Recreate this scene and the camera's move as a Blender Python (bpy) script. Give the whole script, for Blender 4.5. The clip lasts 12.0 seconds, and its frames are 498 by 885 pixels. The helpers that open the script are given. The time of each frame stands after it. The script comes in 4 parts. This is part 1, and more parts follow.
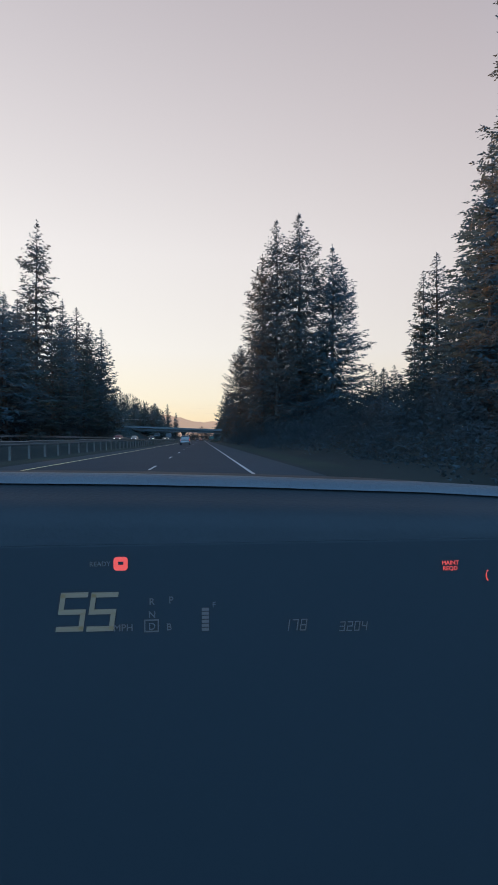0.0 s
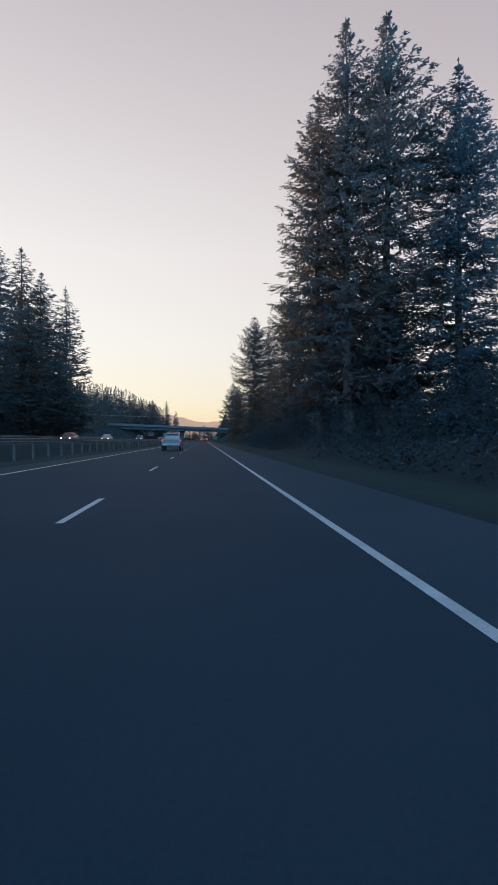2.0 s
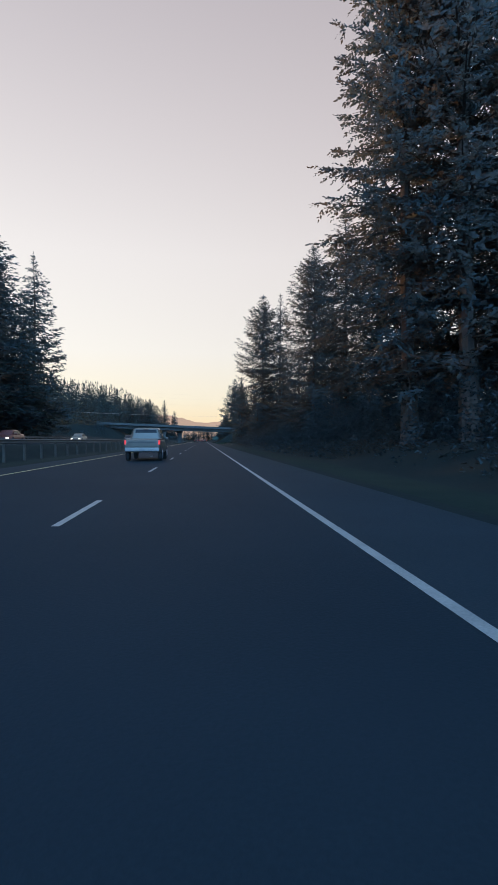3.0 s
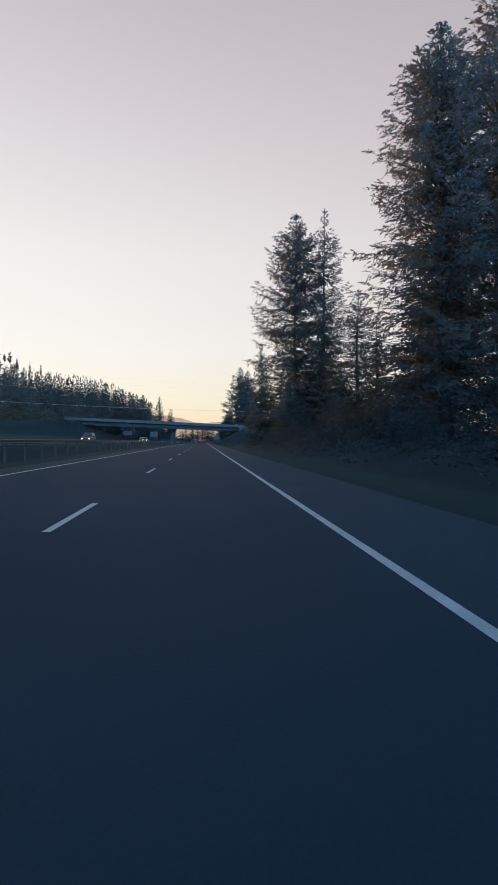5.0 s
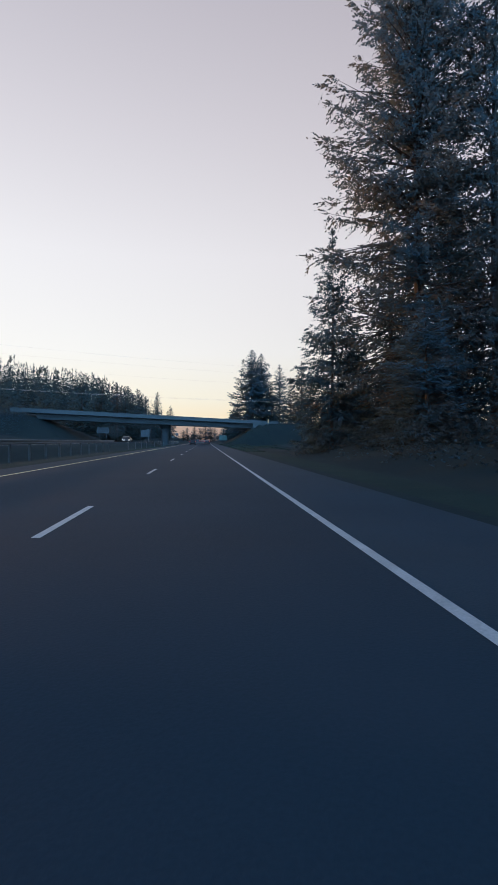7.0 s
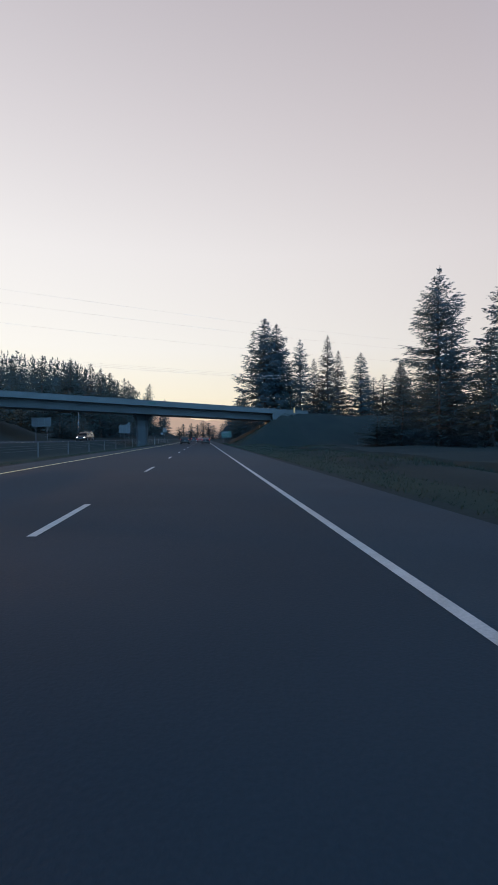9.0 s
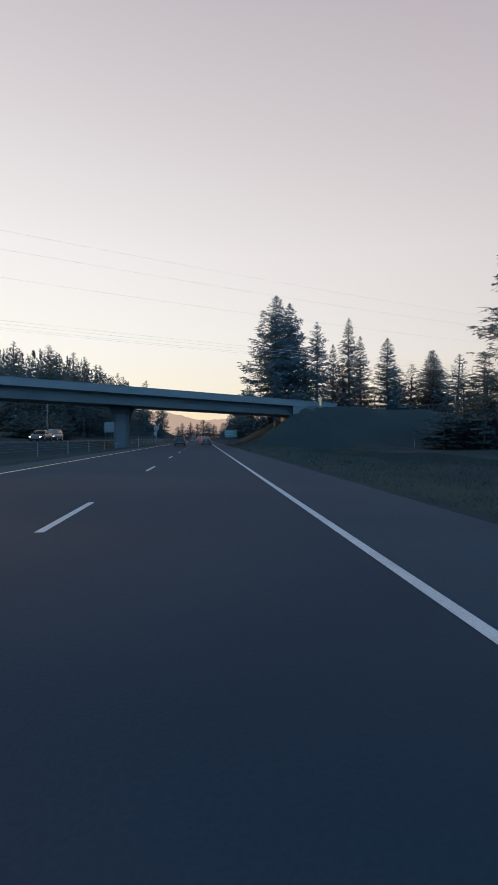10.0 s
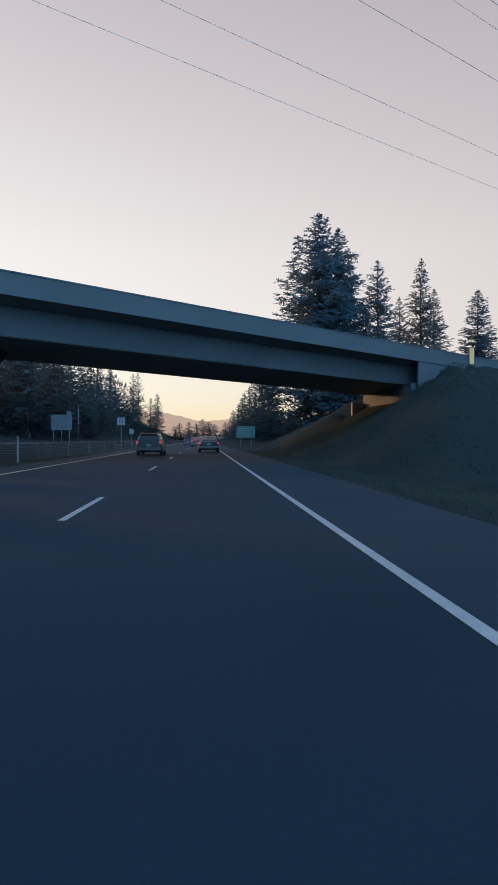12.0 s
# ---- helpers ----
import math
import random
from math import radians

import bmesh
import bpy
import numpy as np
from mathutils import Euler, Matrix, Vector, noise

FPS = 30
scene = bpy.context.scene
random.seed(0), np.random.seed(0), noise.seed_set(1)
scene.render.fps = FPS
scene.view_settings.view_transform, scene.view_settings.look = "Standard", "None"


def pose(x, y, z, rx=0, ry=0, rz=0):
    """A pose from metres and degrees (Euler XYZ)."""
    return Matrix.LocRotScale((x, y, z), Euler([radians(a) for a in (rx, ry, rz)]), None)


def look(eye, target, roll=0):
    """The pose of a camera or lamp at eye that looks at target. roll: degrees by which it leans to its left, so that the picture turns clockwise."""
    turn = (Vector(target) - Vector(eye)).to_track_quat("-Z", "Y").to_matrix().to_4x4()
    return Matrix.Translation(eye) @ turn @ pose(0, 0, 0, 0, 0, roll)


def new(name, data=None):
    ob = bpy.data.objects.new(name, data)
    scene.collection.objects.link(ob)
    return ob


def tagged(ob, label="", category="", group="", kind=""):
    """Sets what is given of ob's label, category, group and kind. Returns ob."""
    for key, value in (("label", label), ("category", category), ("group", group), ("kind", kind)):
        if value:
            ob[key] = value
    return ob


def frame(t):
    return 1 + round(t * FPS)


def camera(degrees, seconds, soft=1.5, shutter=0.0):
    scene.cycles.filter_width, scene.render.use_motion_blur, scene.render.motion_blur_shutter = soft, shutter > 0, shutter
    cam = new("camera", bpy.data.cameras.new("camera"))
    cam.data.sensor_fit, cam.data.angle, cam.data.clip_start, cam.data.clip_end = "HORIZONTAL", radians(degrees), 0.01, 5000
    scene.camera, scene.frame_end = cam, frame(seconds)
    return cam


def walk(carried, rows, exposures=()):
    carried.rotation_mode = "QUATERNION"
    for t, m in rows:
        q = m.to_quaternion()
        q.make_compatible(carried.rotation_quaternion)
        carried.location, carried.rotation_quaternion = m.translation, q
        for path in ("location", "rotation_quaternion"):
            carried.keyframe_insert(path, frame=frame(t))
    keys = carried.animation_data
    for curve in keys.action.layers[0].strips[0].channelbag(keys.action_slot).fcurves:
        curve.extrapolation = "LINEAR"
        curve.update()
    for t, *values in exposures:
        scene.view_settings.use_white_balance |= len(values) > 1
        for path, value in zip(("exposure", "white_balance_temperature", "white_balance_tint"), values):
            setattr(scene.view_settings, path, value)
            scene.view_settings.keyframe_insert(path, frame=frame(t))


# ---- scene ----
# ---------------------------------------------------------------- camera
cam = camera(49.8, 12.0, soft=1.2)
PATH = [  # seconds, side, along, yaw, pitch
    (0.0, 0.0, 0.0, -5.00, -0.34), (0.5, 0.03, 12.3, -4.99, -0.34), (1.0, 0.03, 24.6, -4.93, -0.35),
    (1.5, 0.02, 36.9, -4.85, -0.35), (2.0, 0.0, 49.2, -4.78, -0.31), (2.5, -0.01, 61.5, -4.80, -0.24),
    (4.5, -0.01, 110.7, -4.90, -0.28), (5.0, -0.02, 123.0, -4.92, -0.20), (5.5, -0.03, 135.3, -4.88, -0.16),
    (6.0, -0.04, 147.6, -4.80, -0.17), (6.5, -0.02, 159.9, -4.69, -0.22), (7.0, 0.02, 172.2, -4.63, -0.18),
    (7.5, 0.01, 184.48, -4.69, -0.18), (9.5, 0.03, 233.14, -4.86, -0.46), (10.0, 0.02, 245.19, -4.84, -0.43),
    (10.5, -0.01, 257.2, -4.79, -0.36), (11.0, -0.04, 269.16, -4.81, -0.34), (11.5, -0.02, 281.08, -4.85, -0.36),
    (12.0, 0.02, 292.95, -4.87, -0.31),
]
EYE = 1.13
walk(cam, [(t, pose(x, y, EYE, 90 + p, 0, w)) for t, x, y, w, p in PATH], exposures=[(0.0, 0.0, 6300, 10), (5.0, 0.0, 6250, 10), (6.0, 0.0, 6100, 10), (7.5, 0.0, 5960, 10), (9.5, 0.0, 6300, 10), (12.0, 0.0, 6300, 10)])

# ---------------------------------------------------------------- light
SUN_AZ, SUN_EL = 62.0, 7.0        # degrees to the left of the road's heading, and up
world = bpy.data.worlds.new("dusk_sky")
scene.world = world
world.use_nodes = True
wn, wl = world.node_tree.nodes, world.node_tree.links
wn.clear()


def wnode(kind, **values):
    n = wn.new(kind)
    for k, v in values.items():
        if k.startswith("i"):
            n.inputs[int(k[1:])].default_value = v
    return n


def ramp_of(n, stops):
    el = n.color_ramp.elements
    while len(el) > 1:
        el.remove(el[-1])
    el[0].position, el[0].color = stops[0][0], (*stops[0][1], 1)
    for p, c in stops[1:]:
        e = el.new(p)
        e.color = (*c, 1)


tc = wnode("ShaderNodeTexCoord")
sep = wnode("ShaderNodeSeparateXYZ")
wl.new(tc.outputs["Generated"], sep.inputs[0])
low = wnode("ShaderNodeValToRGB")
ramp_of(low, [(0.0, (0.90, 0.63, 0.36)), (0.03, (0.90, 0.72, 0.48)), (0.075, (0.89, 0.785, 0.62)), (0.16, (0.885, 0.815, 0.735)),
              (0.32, (0.85, 0.78, 0.73)), (0.50, (0.71, 0.64, 0.62)), (0.63, (0.605, 0.543, 0.54)), (0.76, (0.37, 0.50, 0.74)), (1.0, (0.30, 0.60, 1.14))])
wl.new(sep.outputs[2], low.inputs[0])
back = wnode("ShaderNodeValToRGB")
ramp_of(back, [(0.0, (0.75, 1.55, 2.5)), (0.35, (0.70, 1.45, 2.4)), (0.65, (0.50, 1.05, 1.85)), (1.0, (0.29, 0.62, 1.16))])
wl.new(sep.outputs[2], back.inputs[0])
# how far a direction turns from the sunset
glow = wnode("ShaderNodeVectorMath")
glow.operation = "DOT_PRODUCT"
glow.inputs[1].default_value = (-math.sin(radians(28)), math.cos(radians(28)), 0)
wl.new(tc.outputs["Generated"], glow.inputs[0])
toward = wnode("ShaderNodeMapRange", i1=-0.45, i2=0.50, i3=1.0, i4=0.0)
toward.interpolation_type = "SMOOTHSTEP"
wl.new(glow.outputs["Value"], toward.inputs[0])
# the eastern sky brightens gently away from the sunset
east = wnode("ShaderNodeVectorMath")
east.operation = "DOT_PRODUCT"
east.inputs[1].default_value = Vector((-0.05, -1.0, 0.16)).normalized()
wl.new(tc.outputs["Generated"], east.inputs[0])
opposite = wnode("ShaderNodeMapRange", i1=0.30, i2=0.98, i3=0.0, i4=1.0)
opposite.interpolation_type = "SMOOTHSTEP"
wl.new(east.outputs["Value"], opposite.inputs[0])
eastern = wn.new("ShaderNodeMixRGB")
eastern.inputs[2].default_value = (2.0, 4.8, 8.4, 1)
wl.new(opposite.outputs[0], eastern.inputs[0])
wl.new(back.outputs[0], eastern.inputs[1])
mixed = wn.new("ShaderNodeMixRGB")
wl.new(toward.outputs[0], mixed.inputs[0])
wl.new(low.outputs[0], mixed.inputs[1])
wl.new(eastern.outputs[0], mixed.inputs[2])
sky = wn.new("ShaderNodeTexSky")
sky.sky_type = "NISHITA"
sky.sun_disc = False
sky.sun_elevation, sky.sun_rotation = radians(SUN_EL), radians(-SUN_AZ)
bg_air = wnode("ShaderNodeBackground", i1=0.03)
wl.new(sky.outputs[0], bg_air.inputs[0])
bg_low = wnode("ShaderNodeBackground", i1=1.0)
side = wnode("ShaderNodeMapRange", i1=0.95, i2=0.30, i3=0.0, i4=1.0)
wl.new(glow.outputs["Value"], side.inputs[0])
dim = wn.new("ShaderNodeMixRGB")
dim.blend_type = "MULTIPLY"
dim.inputs[2].default_value = (0.735, 0.70, 0.725, 1)
wl.new(side.outputs[0], dim.inputs[0])
wl.new(mixed.outputs[0], dim.inputs[1])
wl.new(dim.outputs[0], bg_low.inputs[0])
both = wn.new("ShaderNodeAddShader")
wl.new(bg_air.outputs[0], both.inputs[0])
wl.new(bg_low.outputs[0], both.inputs[1])
wout = wn.new("ShaderNodeOutputWorld")
wl.new(both.outputs[0], wout.inputs[0])

sun_data = bpy.data.lights.new("sun", "SUN")
sun_data.energy, sun_data.angle, sun_data.color = 4.5, radians(0.6), (1.0, 0.54, 0.25)
sun = new("sun", sun_data)
sun.matrix_world = look((-math.sin(radians(SUN_AZ)) * 300, math.cos(radians(SUN_AZ)) * 300, 300 * math.tan(radians(SUN_EL))), (0, 0, 0))


# ---------------------------------------------------------------- materials
def mat(name, a, b=None, rough=0.8, metal=0.0, scale=4.0, fine=60.0, bump=0.0, spread=(0.35, 0.65), emit=None, island=0.0, rnd=0.0, coat=0.0, spec=0.5, through_light=0.0):
    """A procedural surface: two colours mixed by noise at two sizes, with relief."""
    m = bpy.data.materials.new(name)
    m.use_nodes = True
    nt, ln = m.node_tree.nodes, m.node_tree.links
    p = nt["Principled BSDF"]
    p.inputs["Roughness"].default_value = rough
    p.inputs["Metallic"].default_value = metal
    p.inputs["Coat Weight"].default_value = coat
    p.inputs["Specular IOR Level"].default_value = spec
    b = b or tuple(c * 0.75 for c in a)
    pos = nt.new("ShaderNodeTexCoord")
    n1 = nt.new("ShaderNodeTexNoise")
    n1.inputs["Scale"].default_value, n1.inputs["Detail"].default_value = scale, 5
    n2 = nt.new("ShaderNodeTexNoise")
    n2.inputs["Scale"].default_value, n2.inputs["Detail"].default_value = fine, 3
    ln.new(pos.outputs["Object"], n1.inputs["Vector"])
    ln.new(pos.outputs["Object"], n2.inputs["Vector"])
    add = nt.new("ShaderNodeMath")
    add.operation = "MULTIPLY_ADD"
    add.inputs[1].default_value = 0.45
    ln.new(n2.outputs[0], add.inputs[0])
    half = nt.new("ShaderNodeMath")
    half.operation = "MULTIPLY"
    half.inputs[1].default_value = 0.55
    ln.new(n1.outputs[0], half.inputs[0])
    ln.new(half.outputs[0], add.inputs[2])
    src = add.outputs[0]
    if island or rnd:
        g = nt.new("ShaderNodeNewGeometry") if island else nt.new("ShaderNodeObjectInfo")
        shift = nt.new("ShaderNodeMath")
        shift.operation = "MULTIPLY_ADD"
        shift.inputs[1].default_value = island or rnd
        ln.new(g.outputs["Random Per Island" if island else "Random"], shift.inputs[0])
        off = nt.new("ShaderNodeMath")
        off.operation = "SUBTRACT"
        off.inputs[1].default_value = (island or rnd) / 2
        ln.new(src, off.inputs[0])
        ln.new(off.outputs[0], shift.inputs[2])
        src = shift.outputs[0]
    mr = nt.new("ShaderNodeMapRange")
    mr.inputs[1].default_value, mr.inputs[2].default_value = spread
    ln.new(src, mr.inputs[0])
    mx = nt.new("ShaderNodeMixRGB")
    mx.inputs[1].default_value, mx.inputs[2].default_value = (*a, 1), (*b, 1)
    ln.new(mr.outputs[0], mx.inputs[0])
    ln.new(mx.outputs[0], p.inputs["Base Color"])
    if bump:
        bp = nt.new("ShaderNodeBump")
        bp.inputs["Strength"].default_value, bp.inputs["Distance"].default_value = bump, 0.02
        ln.new(add.outputs[0], bp.inputs["Height"])
        ln.new(bp.outputs[0], p.inputs["Normal"])
    if through_light:
        tr = nt.new("ShaderNodeBsdfTranslucent")
        ln.new(mx.outputs[0], tr.inputs[0])
        ms = nt.new("ShaderNodeMixShader")
        ms.inputs[0].default_value = through_light
        ln.new(p.outputs[0], ms.inputs[1])
        ln.new(tr.outputs[0], ms.inputs[2])
        ln.new(ms.outputs[0], nt["Material Output"].inputs[0])
    if emit:
        p.inputs["Emission Color"].default_value = (*emit[0], 1)
        p.inputs["Emission Strength"].default_value = emit[1]
    return m


M_ASPHALT = mat("asphalt", (0.0085, 0.0155, 0.0205), (0.0125, 0.0205, 0.0265), 0.85, spec=0.08, scale=0.35, fine=38, bump=0.35)
M_SHOULDER = mat("worn_asphalt", (0.012, 0.0195, 0.0245), (0.017, 0.026, 0.032), 0.85, spec=0.08, scale=0.5, fine=45, bump=0.4)
M_WHITE = mat("road_paint_white", (0.27, 0.255, 0.235), (0.16, 0.155, 0.145), 0.6, scale=2.5, fine=40, bump=0.1)
M_YELLOW = mat("road_paint_yellow", (0.58, 0.42, 0.14), (0.38, 0.29, 0.12), 0.6, scale=2.5, fine=40, bump=0.1)
M_GRASS = mat("rough_grass", (0.0085, 0.0135, 0.0140), (0.0145, 0.0200, 0.0180), 1.0, spec=0.05, scale=0.22, fine=6, bump=0.6)
M_VERGE = mat("mown_grass", (0.009, 0.0165, 0.0145), (0.016, 0.024, 0.018), 1.0, spec=0.05, scale=0.7, fine=12, bump=0.5)
M_BLADE = mat("grass_blades", (0.020, 0.034, 0.029), (0.034, 0.046, 0.034), 0.9, spec=0.05, through_light=0.4, scale=0.5, fine=9, island=0.5)
M_NEEDLE = mat("fir_needles", (0.058, 0.096, 0.114), (0.070, 0.096, 0.102), 0.75, through_light=0.56, spec=0.03, scale=0.16, fine=1.6, island=0.06, spread=(0.36, 0.72))
M_NEEDLE_B = mat("fir_needles_brown", (0.060, 0.094, 0.108), (0.130, 0.096, 0.066), 0.75, through_light=0.56, spec=0.03, scale=0.2, fine=1.6, island=0.05, spread=(0.38, 0.70))
M_LEAF = mat("undergrowth_leaves", (0.046, 0.074, 0.090), (0.056, 0.078, 0.084), 0.8, through_light=0.5, spec=0.03, scale=0.3, fine=2.5, island=0.18)
M_FARWOOD = mat("far_fir_needles", (0.048, 0.076, 0.080), (0.062, 0.078, 0.068), 0.8, through_light=0.56, spec=0.03, scale=0.12, fine=1.2, island=0.05, spread=(0.36, 0.72))
M_BARK = mat("fir_bark", (0.032, 0.026, 0.022), (0.066, 0.048, 0.037), 0.9, scale=1.2, fine=14, bump=0.8)
M_CONCRETE = mat("bridge_concrete", (0.041, 0.046, 0.044), (0.056, 0.061, 0.059), 0.85, scale=0.35, fine=9, bump=0.25)
M_CONCRETE_D = mat("stained_concrete", (0.040, 0.045, 0.044), (0.055, 0.061, 0.059), 0.85, scale=0.3, fine=8, bump=0.25)
M_PIER = mat("dark_stained_concrete", (0.024, 0.027, 0.027), (0.034, 0.038, 0.038), 0.9, scale=0.5, fine=9, bump=0.25)
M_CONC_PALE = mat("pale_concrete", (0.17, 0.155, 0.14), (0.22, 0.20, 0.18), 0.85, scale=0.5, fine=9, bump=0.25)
M_STEEL = mat("galvanised_steel", (0.052, 0.052, 0.049), (0.068, 0.068, 0.065), 0.65, metal=0.2, scale=2, fine=30, bump=0.05)
M_WOODPOST = mat("weathered_wood", (0.030, 0.026, 0.021), (0.050, 0.043, 0.035), 0.9, scale=3, fine=40, bump=0.4)
M_WIRE = mat("aluminium_wire", (0.50, 0.36, 0.29), (0.58, 0.42, 0.34), 0.7)


# ---------------------------------------------------------------- building helpers
def mesh_of(name, verts, faces, material=None, smooth=False):
    me = bpy.data.meshes.new(name)
    me.from_pydata([tuple(v) for v in verts], [], [tuple(f) for f in faces])
    if material:
        me.materials.append(material)
    if smooth:
        me.polygons.foreach_set("use_smooth", [True] * len(me.polygons))
    me.update()
    return me


def part(name, bm, material, parent=None, label=""):
    """Links a bmesh (or a mesh) as one mesh object under a thing or a part."""
    if isinstance(bm, bmesh.types.BMesh):
        me = bpy.data.meshes.new(name)
        bm.to_mesh(me)
        bm.free()
        if material:
            me.materials.append(material)
    else:
        me = bm
    ob = new(name, me)
    if parent:
        ob.parent = parent
    if label:
        tagged(ob, label)
    return ob


def box_bm(x0, x1, y0, y1, z0, z1, bevel=0.0, bm=None):
    bm = bm or bmesh.new()
    r = bmesh.ops.create_cube(bm, size=1, matrix=Matrix.Translation(((x0 + x1) / 2, (y0 + y1) / 2, (z0 + z1) / 2)) @ Matrix.Diagonal((x1 - x0, y1 - y0, z1 - z0, 1)))
    if bevel:
        es = {e for v in r["verts"] for e in v.link_edges}
        bmesh.ops.bevel(bm, geom=list(es), offset=bevel, segments=2, affect="EDGES", profile=0.5)
    return bm


def tube(points, radii, sides=8, cap=True):
    """Vertices and faces of a tube along points."""
    vs, fs = [], []
    for i, p in enumerate(points):
        a = Vector(points[max(i - 1, 0)])
        b = Vector(points[min(i + 1, len(points) - 1)])
        d = (b - a).normalized()
        u = d.cross(Vector((0, 0, 1)) if abs(d.z) < 0.9 else Vector((1, 0, 0))).normalized()
        w = d.cross(u)
        for k in range(sides):
            t = 2 * math.pi * k / sides
            vs.append(Vector(p) + (u * math.cos(t) + w * math.sin(t)) * radii[i])
    for i in range(len(points) - 1):
        for k in range(sides):
            k2 = (k + 1) % sides
            fs.append((i * sides + k, i * sides + k2, (i + 1) * sides + k2, (i + 1) * sides + k))
    if cap:
        fs.append(tuple(reversed(range(sides))))
        fs.append(tuple(range((len(points) - 1) * sides, len(points) * sides)))
    return vs, fs


def tube_part(name, points, radii, material, parent=None, sides=8, label=""):
    v, f = tube(points, radii, sides)
    return part(name, mesh_of(name, v, f, material, True), None, parent, label)


def smooth(a, b, x):
    t = np.clip((np.asarray(x, float) - a) / (b - a), 0, 1)
    return t * t * (3 - 2 * t)


# ---------------------------------------------------------------- ground
BR_Y, BR_M = 318.3, 0.555            # the bridge's near face: y = BR_Y + BR_M * x


def ground_z(x, y):
    x, y = np.asarray(x, float), np.asarray(y, float)
    z = np.zeros(np.broadcast(x, y).shape)
    # bank along the near carriageway
    z = z + 1.0 * smooth(6.5, 13, x) * smooth(30, 60, y) + 1.2 * smooth(14, 40, x)
    z = z - 2.6 * smooth(7, 17, x) * smooth(216, 238, y) * (1 - smooth(330, 350, y))
    # median, opposite carriageway and the woods beyond it
    z = z - 0.25 * smooth(-8.6, -10.5, x) * (1 - smooth(-12.5, -15.0, x)) + 0.75 * smooth(-12.5, -15.5, x) + 1.6 * smooth(-27, -40, x)
    # approach embankments of the overpass
    d = np.abs(y - (BR_Y + 5.7 + BR_M * x)) * 0.874
    crest = 6.25 - np.maximum(0, d - 5.6) * 0.46
    spill = np.where((x < 14.6) & (x > -38), 4.6, 9.0)
    right = np.minimum(np.minimum((x - 5.4) * np.where(d < 5.8, 0.46, 0.58), crest), spill)
    left = np.minimum(np.minimum((-29.0 - x) * 0.60 + 0.75, crest + 1.0), spill + 1.4)
    z = np.maximum(z, np.where(x > 0, right, left))
    z = np.maximum(z, np.where(x > 14, 3.4 * smooth(330, 360, y) * smooth(8, 24, x) * (1 - smooth(500, 640, y)), -9))
    # wooded hill
    z = z + np.interp(-x, [28, 53, 69, 85, 111, 137, 188, 230, 420], [0, 13, 18, 29, 33, 36, 45, 50, 60]) * smooth(430, 640, y) * (1 - 0.75 * smooth(760, 1100, y))
    wob = np.sin(x * 0.37 + y * 0.11) * np.sin(y * 0.23 - x * 0.19) * 0.22 * np.where((x > 7) | (x < -28), 1, 0)
    z = z + wob
    # bed under both carriageways
    z = np.where((x > -8.2) & (x < 4.0), -0.07, z)
    z = np.where((x > -26.4) & (x < -15.9), 0.66, z)
    return z


def axis(stops):
    out = []
    for a, b, n in stops:
        out += list(np.linspace(a, b, n, endpoint=False))
    return np.array(out + [stops[-1][1]])


gx = np.unique(np.concatenate([axis([(-3000, -500, 6), (-500, -60, 22), (-60, -26.4, 14), (-26.4, -15.9, 3), (-15.9, -8.2, 8), (-8.2, 4.0, 4), (4.0, 24, 30), (24, 70, 20), (70, 500, 16), (500, 3000, 6)]), [-26.5, -15.8, -8.25, 4.05]]))
gy = axis([(-600, -40, 8), (-40, 290, 60), (290, 390, 60), (390, 700, 36), (700, 1200, 12), (1200, 4500, 8)])
GX, GY = np.meshgrid(gx, gy)
GZ = ground_z(GX, GY)
nx, ny = len(gx), len(gy)
gv = np.stack([GX, GY, GZ], -1).reshape(-1, 3).tolist()
gf = [(j * nx + i, j * nx + i + 1, (j + 1) * nx + i + 1, (j + 1) * nx + i) for j in range(ny - 1) for i in range(nx - 1)]
ground = new("ground", mesh_of("ground", gv, gf, M_GRASS, True))
tagged(ground, "dark rough grass and earth rising beside the highway", "ground", kind="structure")


def strip(name, x0, x1, y0, y1, z, material, parent=None, step=20.0, label="", thick=0.0):
    ys = np.arange(y0, y1 + step / 2, step)
    vs, fs = [], []
    for y in ys:
        vs += [(x0, y, z), (x1, y, z), (x0, y, z - thick), (x1, y, z - thick)]
    for i in range(len(ys) - 1):
        a, b = 4 * i, 4 * i + 4
        fs.append((a, a + 1, b + 1, b))
        if thick:
            fs += [(a + 2, a, b, b + 2), (a + 1, a + 3, b + 3, b + 1)]
    if thick:
        fs += [(2, 3, 1, 0)]
    return part(name, mesh_of(name, vs, fs, material), None, parent, label)


road = strip("road", -6.55, 1.74, -60, 660, 0.0, M_ASPHALT, thick=0.12, label="dark grey asphalt highway carriageway with two lanes")
tagged(road, category="road", kind="structure")
shoulder_r = strip("road_shoulder", 1.743, 3.98, -60, 660, -0.003, M_SHOULDER, thick=0.12, label="paved outer shoulder beside the white edge line")
tagged(shoulder_r, category="shoulder", kind="structure")
shoulder_l = strip("road_shoulder", -8.2, -6.553, -60, 660, -0.003, M_SHOULDER, thick=0.12, label="paved inner shoulder beside the yellow edge line")
tagged(shoulder_l, category="shoulder", kind="structure")
strip("edge_line", 1.62, 1.735, -60, 660, 0.004, M_WHITE, road, label="white edge line")
strip("edge_line", -6.54, -6.42, -60, 660, 0.004, M_YELLOW, road, label="yellow edge line")
